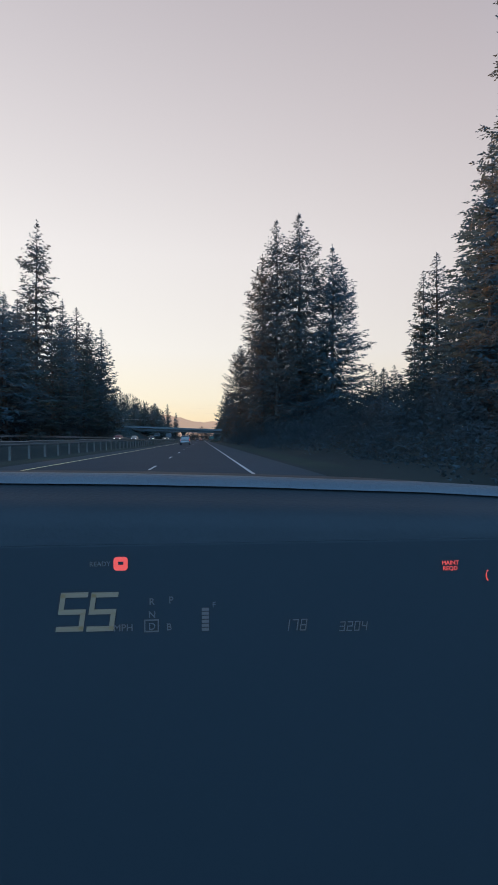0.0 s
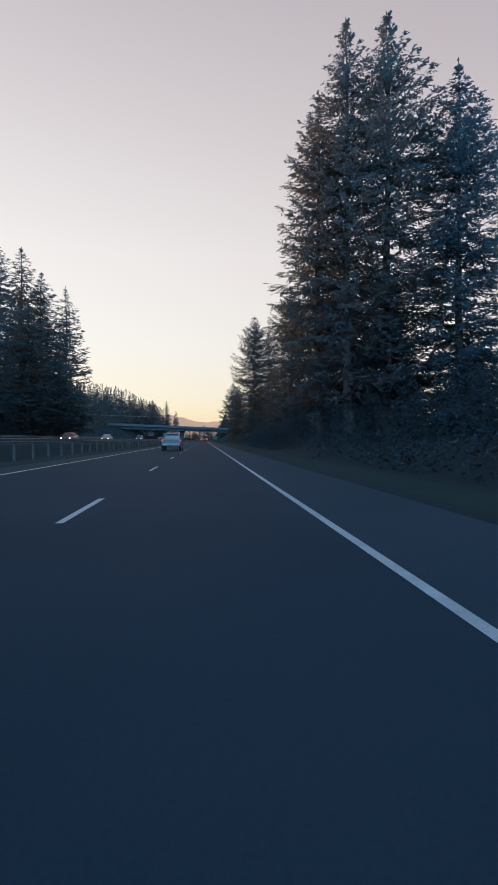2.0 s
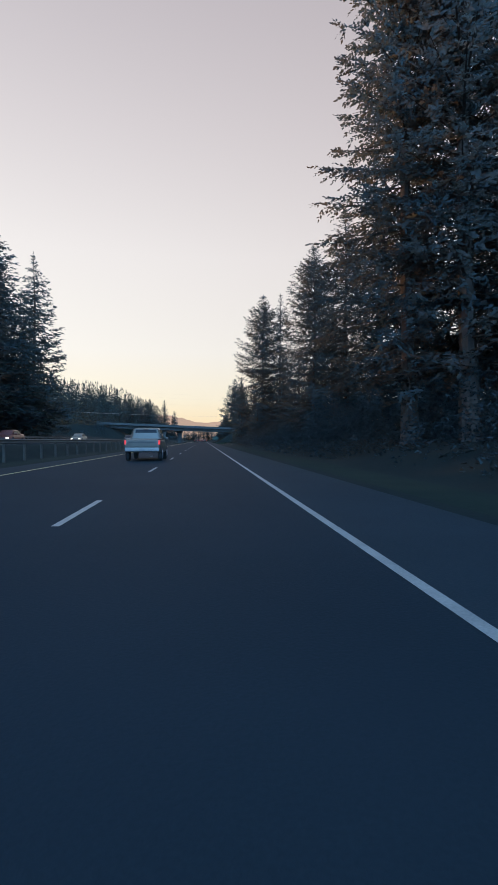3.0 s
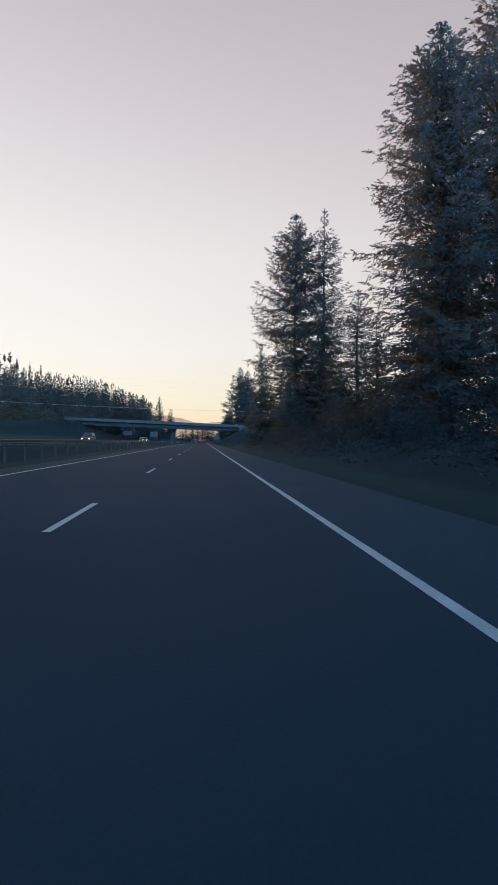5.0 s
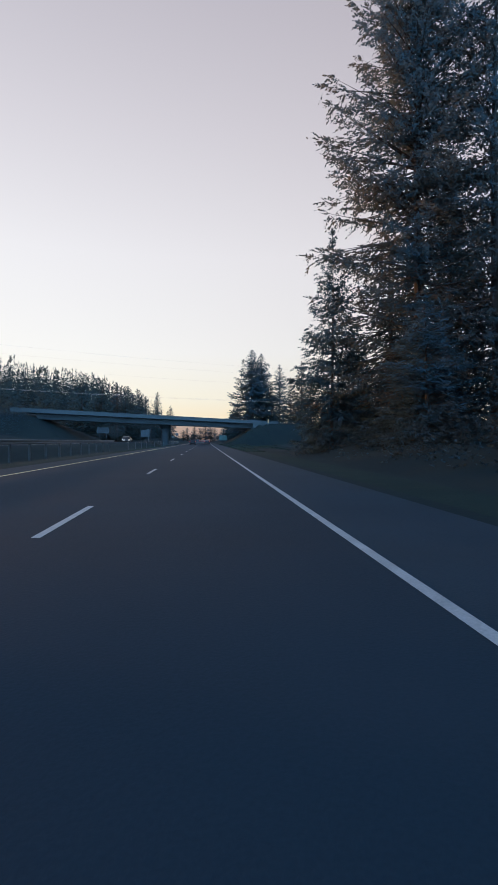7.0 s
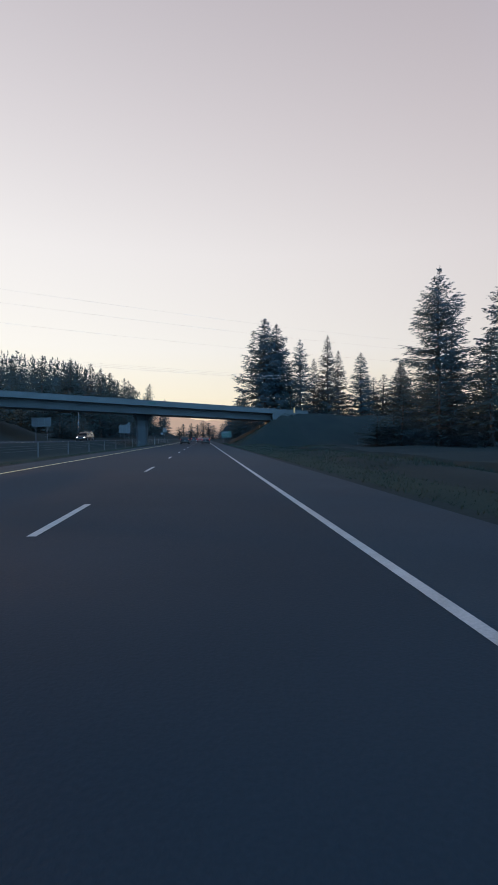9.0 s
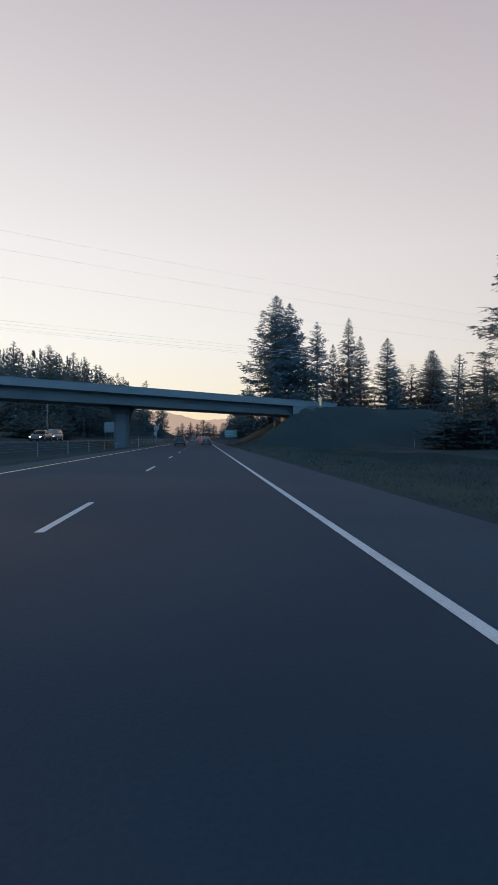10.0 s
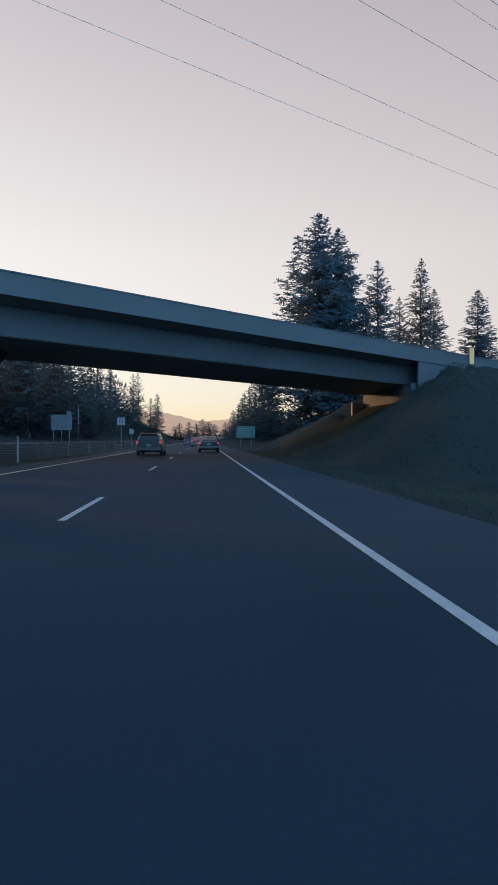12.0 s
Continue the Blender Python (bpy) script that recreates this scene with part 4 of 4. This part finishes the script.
def paint(name, c, metal=0.35):
    return mat(name, c, tuple(v * 0.85 for v in c), 0.38, metal=metal, scale=1.2, fine=8, coat=0.25)


P_SILVER = paint("silver_paint", (0.075, 0.063, 0.050), 0.1)
P_NAVY = paint("dark_blue_paint", (0.010, 0.012, 0.015))
P_GREEN = paint("dark_green_grey_paint", (0.022, 0.028, 0.028))
P_RED = paint("dark_red_paint", (0.085, 0.012, 0.010))
P_BLACK = paint("black_paint", (0.014, 0.015, 0.018))
P_WHITE = paint("white_paint", (0.165, 0.132, 0.100), 0.0)


def loft(stations, seg=3):
    """A closed hull from stations (y, half width low, half width mid, half width top, z low, z mid, z top)."""
    vs, fs = [], []
    for y, a, b, c, z0, z1, z2 in stations:
        half = [(a * 0.94, z0), (a, z0 + 0.06), (b, z1), (c, z2 - 0.05), (c * 0.93, z2)]
        ring = [(x, y, z) for x, z in half] + [(-x, y, z) for x, z in reversed(half)]
        vs += ring
    k = 10
    for i in range(len(stations) - 1):
        for j in range(k):
            j2 = (j + 1) % k
            fs.append((i * k + j, (i + 1) * k + j, (i + 1) * k + j2, i * k + j2))
    fs += [tuple(range(k)), tuple(reversed(range((len(stations) - 1) * k, len(stations) * k)))]
    me = mesh_of("body", vs, fs)
    bm = bmesh.new()
    bm.from_mesh(me)
    bpy.data.meshes.remove(me)
    bmesh.ops.recalc_face_normals(bm, faces=bm.faces)
    bmesh.ops.bevel(bm, geom=[e for e in bm.edges if e.calc_face_angle(0) > 0.5], offset=0.035, segments=2, affect="EDGES", profile=0.6)
    for f in bm.faces:
        f.smooth = True
    return bm


def pane(pts, off=0.0, thick=0.012):
    """A window pane: a quad with thickness, standing proud of the body along its normal."""
    p = [Vector(q) for q in pts]
    n = (p[1] - p[0]).cross(p[3] - p[0]).normalized()
    vs = [q + n * (off + thick) for q in p] + [q + n * (off - 0.02) for q in p]
    fs = [(0, 1, 2, 3), (7, 6, 5, 4)] + [(i, i + 4, (i + 1) % 4 + 4, (i + 1) % 4) for i in range(4)]
    return mesh_of("pane", vs, fs, M_GLASS)


def wheel(parent, x, y, r, w):
    sg = 1 if x > 0 else -1
    ob = new("wheel")
    ob.parent = parent
    ob.location = (x, y, r)
    bm = bmesh.new()
    bmesh.ops.create_cone(bm, cap_ends=True, segments=24, radius1=r, radius2=r, depth=w, matrix=Matrix.Rotation(math.pi / 2, 4, "Y"))
    bmesh.ops.bevel(bm, geom=[e for e in bm.edges if e.calc_face_angle(0) > 1], offset=0.03, segments=2, affect="EDGES")
    part("tyre", bm, M_TYRE, ob)
    bm = bmesh.new()
    bmesh.ops.create_cone(bm, cap_ends=True, segments=20, radius1=r * 0.64, radius2=r * 0.55, depth=0.03, matrix=Matrix.Translation((sg * (w / 2 + 0.006), 0, 0)) @ Matrix.Rotation(sg * math.pi / 2, 4, "Y"))
    part("rim", bm, M_RIM, ob)


def car(name, x, y, z, heading, kind, colour, label, tail=True, scale=1.0):
    """A vehicle with its rear at -y: hull, glasshouse, panes, lamps, bumpers, plate, mirrors, wheels."""
    c = new(name)
    c.location, c.rotation_euler = (x, y, z), (0, 0, heading)
    if kind == "sedan":
        L, wd, belt, roof, r = 4.6, 0.90, 0.95, 1.45, 0.32
        hull = [(-2.3, .72, .80, .70, .42, .68, .96), (-2.15, .84, .89, .78, .30, .65, 1.02), (-1.4, .88, .90, .80, .24, .62, 1.0), (0.6, .88, .90, .80, .22, .60, .95), (1.6, .86, .88, .74, .24, .58, .86), (2.2, .76, .80, .64, .32, .52, .72), (2.32, .62, .68, .55, .40, .52, .64)]
        top = [(-1.75, .74, .72, .62, .96, 1.02, 1.08), (-0.85, .78, .74, .58, .94, 1.15, 1.42), (0.2, .78, .74, .58, .92, 1.15, 1.45), (0.55, .78, .74, .57, .92, 1.12, 1.40), (1.25, .78, .74, .66, .88, .92, .96)]
        rear_win = [(-.58, -1.62, 1.07), (.58, -1.62, 1.07), (.50, -.98, 1.37), (-.50, -.98, 1.37)]
        sides = [((-1.25, 1.06), (-.30, 1.06), (-.30, 1.36), (-.78, 1.36)), ((-.22, 1.06), (.95, 1.03), (.42, 1.34), (-.22, 1.37))]
        lamp = (0.62, 0.86, 0.74, 0.92)
    elif kind == "wagon":
        L, wd, belt, roof, r = 4.75, 0.90, 1.0, 1.56, 0.33
        hull = [(-2.38, .76, .84, .80, .42, .70, 1.0), (-2.25, .86, .90, .82, .30, .66, 1.04), (-1.4, .89, .91, .82, .24, .62, 1.02), (0.7, .89, .91, .82, .24, .62, .98), (1.6, .88, .89, .76, .26, .60, .90), (2.25, .80, .82, .66, .34, .55, .76), (2.38, .66, .70, .58, .42, .54, .68)]
        top = [(-2.30, .78, .76, .68, 1.0, 1.06, 1.16), (-1.98, .80, .76, .62, 1.0, 1.25, 1.53), (-1.0, .80, .76, .62, .98, 1.25, 1.57), (0.2, .80, .76, .62, .96, 1.22, 1.55), (0.55, .80, .76, .60, .96, 1.18, 1.48), (1.35, .80, .76, .68, .92, .96, 1.0)]
        rear_win = [(-.66, -2.27, 1.10), (.66, -2.27, 1.10), (.54, -2.03, 1.47), (-.54, -2.03, 1.47)]
        sides = [((-2.05, 1.10), (-1.15, 1.08), (-1.15, 1.48), (-1.88, 1.48)), ((-1.07, 1.08), (-.25, 1.08), (-.25, 1.48), (-1.07, 1.48)), ((-.17, 1.08), (1.0, 1.05), (.42, 1.42), (-.17, 1.48))]
        lamp = (0.68, 0.86, 0.82, 1.02)
    elif kind == "suv":
        L, wd, belt, roof, r = 4.7, 0.93, 1.08, 1.75, 0.36
        hull = [(-2.32, .80, .88, .84, .45, .75, 1.08), (-2.2, .88, .93, .85, .36, .72, 1.12), (-1.4, .91, .94, .85, .30, .68, 1.10), (0.8, .91, .94, .85, .30, .68, 1.06), (1.6, .90, .92, .80, .32, .66, 1.0), (2.25, .84, .86, .72, .40, .62, .88), (2.36, .72, .76, .64, .46, .62, .8)]
        top = [(-2.26, .82, .80, .72, 1.06, 1.14, 1.25), (-2.05, .83, .79, .66, 1.06, 1.4, 1.72), (-1.0, .83, .79, .66, 1.04, 1.4, 1.76), (0.3, .83, .79, .66, 1.02, 1.36, 1.74), (0.6, .83, .79, .64, 1.02, 1.3, 1.66), (1.3, .83, .79, .72, 1.0, 1.04, 1.08)]
        rear_win = [(-.66, -2.25, 1.22), (.66, -2.25, 1.22), (.58, -2.09, 1.65), (-.58, -2.09, 1.65)]
        sides = [((-1.95, 1.18), (-1.1, 1.16), (-1.1, 1.64), (-1.85, 1.64)), ((-1.02, 1.16), (-.2, 1.16), (-.2, 1.66), (-1.02, 1.66)), ((-.12, 1.16), (1.0, 1.13), (.5, 1.58), (-.12, 1.66))]
        lamp = (0.70, 0.88, 0.9, 1.18)
    else:  # pickup
        L, wd, belt, roof, r = 5.6, 0.97, 1.15, 1.82, 0.38
        hull = [(-2.8, .86, .93, .90, .58, .85, 1.14), (-2.7, .92, .96, .91, .50, .80, 1.18), (-1.6, .94, .97, .91, .46, .78, 1.18), (1.2, .94, .97, .90, .42, .76, 1.14), (2.0, .92, .94, .84, .44, .74, 1.10), (2.65, .86, .88, .76, .52, .72, 1.0), (2.8, .74, .78, .68, .58, .72, .92)]
        top = [(-0.95, .86, .84, .72, 1.1, 1.2, 1.30), (-0.78, .87, .83, .68, 1.1, 1.45, 1.80), (0.2, .87, .83, .68, 1.1, 1.45, 1.84), (0.7, .87, .83, .68, 1.1, 1.42, 1.80), (1.5, .87, .83, .76, 1.06, 1.1, 1.14)]
        rear_win = [(-.62, -.93, 1.30), (.62, -.93, 1.30), (.58, -.80, 1.72), (-.58, -.80, 1.72)]
        sides = [((-.62, 1.24), (.0, 1.24), (.0, 1.72), (-.62, 1.72)), ((.08, 1.24), (1.2, 1.20), (.62, 1.70), (.08, 1.72))]
        lamp = (0.78, 0.94, 0.84, 1.12)
    part("body", loft(hull), colour, c)
    part("cabin", loft(top), colour, c)
    part("rear_window", pane(rear_win), None, c, "dark tinted rear window")
    slope = 0.10 if kind == "sedan" else 0.14
    for s in (1, -1):
        for a, b, d, e in sides:
            q = []
            for (yy, zz) in (a, b, d, e):
                t = (zz - belt) / (roof - belt)
                hw = (0.775 if kind == "sedan" else 0.79 if kind == "wagon" else 0.82 if kind == "suv" else 0.86) - slope * t * t * 1.1
                q.append((s * hw, yy, zz))
            part("side_window", pane(q if s > 0 else q[::-1]), None, c)
        yb = hull[0][0]
        x0, x1, z0, z1 = lamp
        x0, z0 = x0 + 0.3 * (x1 - x0), z0 + 0.2 * (z1 - z0)
        part("tail_lamp", box_bm(min(s * x0, s * x1), max(s * x0, s * x1), yb - 0.015, yb + 0.12, z0, z1, 0.02), M_TAIL if tail else P_RED, c, "lit red tail lamp" if tail else "")
        yf = hull[-1][0]
        part("head_lamp", box_bm(min(s * .46, s * .72), max(s * .46, s * .72), yf - 0.16, yf + 0.008, hull[-1][5] + 0.0, hull[-1][5] + 0.14, 0.03), M_CHROME if tail else M_HEAD, c)
        part("mirror", box_bm(min(s * wd, s * (wd + .18)), max(s * wd, s * (wd + .18)), 0.78, 0.9, belt + 0.0, belt + 0.15, 0.03), colour, c)
        for yy in (-L * 0.30, L * 0.305):
            wheel(c, s * (wd - 0.10), yy, r, 0.22)
        if kind in ("wagon", "suv"):
            tube_part("roof_rail", [(s * .60, -1.7, roof - 0.03), (s * .60, -1.6, roof + 0.05), (s * .60, 0.0, roof + 0.05), (s * .60, 0.12, roof - 0.03)], [0.018] * 4, M_CHROME, c, 6)
    yb = hull[0][0]
    yf = hull[-1][0]
    wide = top[-1][3]
    front = [(wide * 0.92, top[-1][0] - 0.05, top[-1][6] + 0.015), (-wide * 0.92, top[-1][0] - 0.05, top[-1][6] + 0.015), (-top[-2][3] * 0.9, top[-2][0] + 0.03, top[-2][6] - 0.04), (top[-2][3] * 0.9, top[-2][0] + 0.03, top[-2][6] - 0.04)]
    part("windscreen", pane(front), None, c, "dark windscreen")
    part("grille", box_bm(-.40, .40, yf - 0.06, yf + 0.012, hull[-1][5] + 0.01, hull[-1][5] + 0.12, 0.01), M_TRIM, c)
    part("front_bumper", box_bm(-wd * .82, wd * .82, yf - 0.16, yf + 0.05, hull[-1][4] - 0.06, hull[-1][4] + 0.10, 0.04), M_TRIM, c)
    x0, x1 = rear_win[0][0], rear_win[1][0]
    zs, ys = rear_win[2][2] + 0.02, rear_win[2][1] - 0.02
    part("brake_lamp", box_bm(-.13, .13, ys - 0.02, ys + 0.03, zs, zs + 0.022, 0.006), P_RED, c)
    for s in (1, -1):
        for yy in (-0.75, 0.28) if kind != "pickup" else (0.0, 0.9):
            part("door_handle", box_bm(min(s * wd * .985, s * wd * 1.012), max(s * wd * .985, s * wd * 1.012), yy, yy + 0.17, belt - 0.14, belt - 0.11, 0.008), M_TRIM, c)
        for yy in (-L * 0.30, L * 0.305):
            arc = [(s * (wd - 0.012), yy + (r + 0.06) * math.cos(a), r + (r + 0.06) * math.sin(a)) for a in np.linspace(0.05, math.pi - 0.05, 9)]
            tube_part("wheel_arch", arc, [0.03] * 9, M_TRIM, c, 6)
    tube_part("exhaust_pipe", [(0.48, yb - 0.05, 0.27), (0.48, yb + 0.4, 0.28)], [0.03, 0.03], M_CHROME, c, 8)
    if kind in ("wagon", "suv", "pickup"):
        gz = (hull[0][4] + 0.20, 1.12 if kind == "pickup" else belt + 0.02)
        part("tailgate", box_bm(-lamp[0] + 0.02, lamp[0] - 0.02, yb - 0.018, yb + 0.06, gz[0], gz[1], 0.015), colour, c)
        part("gate_trim", box_bm(-lamp[0] + 0.10, lamp[0] - 0.10, yb - 0.026, yb - 0.012, gz[0] + 0.62 * (gz[1] - gz[0]), gz[0] + 0.62 * (gz[1] - gz[0]) + 0.03, 0.004), M_TRIM, c)
    if kind in ("wagon", "suv"):
        part("wiper", box_bm(-.30, .06, yb + 0.02, yb + 0.045, rear_win[0][2] + 0.02, rear_win[0][2] + 0.04, 0.004), M_TRIM, c)
        part("spoiler", box_bm(-.56, .56, top[1][0] - 0.12, top[1][0] + 0.10, roof - 0.05, roof - 0.01, 0.015), colour, c)
    part("bumper", box_bm(-wd * .93, wd * .93, yb - 0.07, yb + 0.15, hull[0][4] - 0.06, hull[0][4] + 0.16, 0.04), M_CHROME if kind == "pickup" else M_BUMPER, c)
    part("number_plate", box_bm(-.16, .16, yb - 0.032, yb - 0.019, .66, .80, 0.004) if kind != "pickup" else box_bm(-.16, .16, yb - 0.085, yb - 0.072, .56, .70, 0.004), M_PLATE, c)
    if kind == "pickup":
        part("tailgate_handle", box_bm(-.14, .14, yb - 0.02, yb + 0.02, 1.06, 1.11, 0.01), M_TRIM, c)
        part("bed_opening", box_bm(-.78, .78, -2.66, -1.0, 1.10, 1.192), M_TRIM, c, "dark open load bed")
        for s in (1, -1):
            part("bed_rail", box_bm(min(s * .80, s * .93), max(s * .80, s * .93), -2.72, -1.0, 1.165, 1.225, 0.02), colour, c)
    return tagged(c, label, "pickup" if kind == "pickup" else "car", "traffic on the highway")


car("sedan", 0.5, 341.3, 0, 0, "sedan", P_NAVY, "dark blue sedan with lit tail lamps on the highway")
car("station_wagon", -3.75, 332.9, 0, 0, "wagon", P_GREEN, "dark grey-green station wagon with lit tail lamps")
car("pickup_truck", -3.25, 105.3, 0, 0, "pickup", P_SILVER, "silver pickup truck with lit tail lamps")
car("suv", -3.5, 421, 0, 0, "suv", P_BLACK, "black sport utility vehicle ahead of the pickup")
car("sedan", -0.9, 376, 0, 0, "sedan", P_RED, "dark red sedan with lit tail lamps")
car("suv", 0.35, 402, 0, 0, "suv", P_BLACK, "black sport utility vehicle far ahead in the lane")
OPP = 0.75
car("sedan", -20.0, 131, OPP, math.pi, "sedan", P_RED, "red sedan with lit headlamps on the opposite carriageway", False)
car("sedan", -20.0, 162, OPP, math.pi, "sedan", P_WHITE, "white sedan with lit headlamps on the opposite carriageway", False)
car("suv", -20.2, 220, OPP, math.pi, "suv", P_BLACK, "dark vehicle with lit headlamps on the opposite carriageway", False)
car("sedan", -20.2, 314, OPP, math.pi, "sedan", P_NAVY, "dark sedan with lit headlamps beneath the overpass", False)
car("suv", -23.0, 330, OPP, math.pi, "suv", P_SILVER, "silver vehicle with lit headlamps beneath the overpass", False)


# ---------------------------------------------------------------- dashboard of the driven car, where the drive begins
M_DASH = mat("dash_plastic", (0.0065, 0.0098, 0.0115), (0.0086, 0.0120, 0.0142), 0.75, scale=6, fine=160, bump=0.12, spec=0.25)
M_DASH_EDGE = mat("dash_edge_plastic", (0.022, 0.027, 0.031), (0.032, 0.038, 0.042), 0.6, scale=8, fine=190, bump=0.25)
M_DISPLAY = mat("display_glass", (0.0068, 0.0102, 0.0121), (0.0076, 0.0110, 0.0132), 0.7, spec=0.2)
M_DIGIT = mat("lit_digit", (0.01, 0.01, 0.01), (0.012, 0.012, 0.01), 0.5, emit=((0.36, 0.42, 0.33), 0.17))
M_FAINT = mat("dim_lit_mark", (0.008, 0.01, 0.012), (0.01, 0.012, 0.014), 0.5, emit=((0.28, 0.33, 0.36), 0.11))
M_REDLIT = mat("red_warning_lamp", (0.05, 0.006, 0.005), (0.05, 0.006, 0.005), 0.6, emit=((1.0, 0.10, 0.07), 0.72))


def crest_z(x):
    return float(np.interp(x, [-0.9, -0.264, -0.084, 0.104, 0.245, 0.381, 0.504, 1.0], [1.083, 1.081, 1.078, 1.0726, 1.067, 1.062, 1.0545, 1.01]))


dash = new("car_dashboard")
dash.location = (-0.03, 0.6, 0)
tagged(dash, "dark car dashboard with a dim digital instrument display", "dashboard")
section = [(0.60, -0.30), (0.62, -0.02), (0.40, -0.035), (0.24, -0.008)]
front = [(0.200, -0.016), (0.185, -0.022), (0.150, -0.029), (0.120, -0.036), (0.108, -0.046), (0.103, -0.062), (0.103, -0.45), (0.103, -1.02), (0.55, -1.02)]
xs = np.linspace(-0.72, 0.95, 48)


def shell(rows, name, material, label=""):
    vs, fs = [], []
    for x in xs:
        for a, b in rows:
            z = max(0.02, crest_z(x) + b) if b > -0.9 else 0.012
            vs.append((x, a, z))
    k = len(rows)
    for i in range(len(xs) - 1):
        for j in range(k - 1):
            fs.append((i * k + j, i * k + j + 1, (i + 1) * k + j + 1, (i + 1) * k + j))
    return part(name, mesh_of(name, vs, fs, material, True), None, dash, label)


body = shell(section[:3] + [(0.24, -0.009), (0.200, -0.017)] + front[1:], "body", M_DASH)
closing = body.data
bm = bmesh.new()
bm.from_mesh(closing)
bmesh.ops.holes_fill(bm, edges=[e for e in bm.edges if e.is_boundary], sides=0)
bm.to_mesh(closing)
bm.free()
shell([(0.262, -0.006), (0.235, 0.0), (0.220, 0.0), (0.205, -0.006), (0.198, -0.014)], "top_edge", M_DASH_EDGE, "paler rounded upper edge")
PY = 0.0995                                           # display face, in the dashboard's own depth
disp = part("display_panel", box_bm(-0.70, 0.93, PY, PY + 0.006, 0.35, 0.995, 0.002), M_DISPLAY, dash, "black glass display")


def lit(x0, x1, z0, z1, material, name="mark", parent=disp):
    return part(name, box_bm(x0, x1, PY - 0.0016, PY - 0.0004, z0, z1), material, parent)


def seven(x, z, w, h, digit, material, t):
    """A seven-segment digit leaning to the right."""
    on = {"5": "afgcd", "1": "bc", "7": "abc", "8": "abcdefg", "3": "abgcd", "2": "abged", "0": "abcdef", "4": "fgbc"}[digit]
    sl = 0.14
    bm = bmesh.new()
    spans = {"a": (0, h - t, w, h), "g": (0, h / 2 - t / 2, w, h / 2 + t / 2), "d": (0, 0, w, t), "f": (0, h / 2 + t * .3, t, h - t * .3), "b": (w - t, h / 2 + t * .3, w, h - t * .3), "e": (0, t * .3, t, h / 2 - t * .3), "c": (w - t, t * .3, w, h / 2 - t * .3)}
    for s in on:
        a, b, c, d = spans[s]
        box_bm(x + a, x + c, PY - 0.0016, PY - 0.0004, z + b, z + d, 0, bm)
    for v in bm.verts:
        v.co.x += (v.co.z - z) * sl
    return part("digit", bm, material, disp)


def words(text, x, z, size, material):
    cu = bpy.data.curves.new("letters", "FONT")
    cu.body, cu.size, cu.extrude = text, size, 0.0004
    tmp = bpy.data.objects.new("letters", cu)
    scene.collection.objects.link(tmp)
    me = bpy.data.meshes.new_from_object(tmp.evaluated_get(bpy.context.evaluated_depsgraph_get()))
    bpy.data.objects.remove(tmp)
    me.materials.clear()
    me.materials.append(material)
    o = new("letters", me)
    o.parent = disp
    o.location, o.rotation_euler = (x, PY - 0.0012, z), (math.pi / 2, 0, 0)
    return o


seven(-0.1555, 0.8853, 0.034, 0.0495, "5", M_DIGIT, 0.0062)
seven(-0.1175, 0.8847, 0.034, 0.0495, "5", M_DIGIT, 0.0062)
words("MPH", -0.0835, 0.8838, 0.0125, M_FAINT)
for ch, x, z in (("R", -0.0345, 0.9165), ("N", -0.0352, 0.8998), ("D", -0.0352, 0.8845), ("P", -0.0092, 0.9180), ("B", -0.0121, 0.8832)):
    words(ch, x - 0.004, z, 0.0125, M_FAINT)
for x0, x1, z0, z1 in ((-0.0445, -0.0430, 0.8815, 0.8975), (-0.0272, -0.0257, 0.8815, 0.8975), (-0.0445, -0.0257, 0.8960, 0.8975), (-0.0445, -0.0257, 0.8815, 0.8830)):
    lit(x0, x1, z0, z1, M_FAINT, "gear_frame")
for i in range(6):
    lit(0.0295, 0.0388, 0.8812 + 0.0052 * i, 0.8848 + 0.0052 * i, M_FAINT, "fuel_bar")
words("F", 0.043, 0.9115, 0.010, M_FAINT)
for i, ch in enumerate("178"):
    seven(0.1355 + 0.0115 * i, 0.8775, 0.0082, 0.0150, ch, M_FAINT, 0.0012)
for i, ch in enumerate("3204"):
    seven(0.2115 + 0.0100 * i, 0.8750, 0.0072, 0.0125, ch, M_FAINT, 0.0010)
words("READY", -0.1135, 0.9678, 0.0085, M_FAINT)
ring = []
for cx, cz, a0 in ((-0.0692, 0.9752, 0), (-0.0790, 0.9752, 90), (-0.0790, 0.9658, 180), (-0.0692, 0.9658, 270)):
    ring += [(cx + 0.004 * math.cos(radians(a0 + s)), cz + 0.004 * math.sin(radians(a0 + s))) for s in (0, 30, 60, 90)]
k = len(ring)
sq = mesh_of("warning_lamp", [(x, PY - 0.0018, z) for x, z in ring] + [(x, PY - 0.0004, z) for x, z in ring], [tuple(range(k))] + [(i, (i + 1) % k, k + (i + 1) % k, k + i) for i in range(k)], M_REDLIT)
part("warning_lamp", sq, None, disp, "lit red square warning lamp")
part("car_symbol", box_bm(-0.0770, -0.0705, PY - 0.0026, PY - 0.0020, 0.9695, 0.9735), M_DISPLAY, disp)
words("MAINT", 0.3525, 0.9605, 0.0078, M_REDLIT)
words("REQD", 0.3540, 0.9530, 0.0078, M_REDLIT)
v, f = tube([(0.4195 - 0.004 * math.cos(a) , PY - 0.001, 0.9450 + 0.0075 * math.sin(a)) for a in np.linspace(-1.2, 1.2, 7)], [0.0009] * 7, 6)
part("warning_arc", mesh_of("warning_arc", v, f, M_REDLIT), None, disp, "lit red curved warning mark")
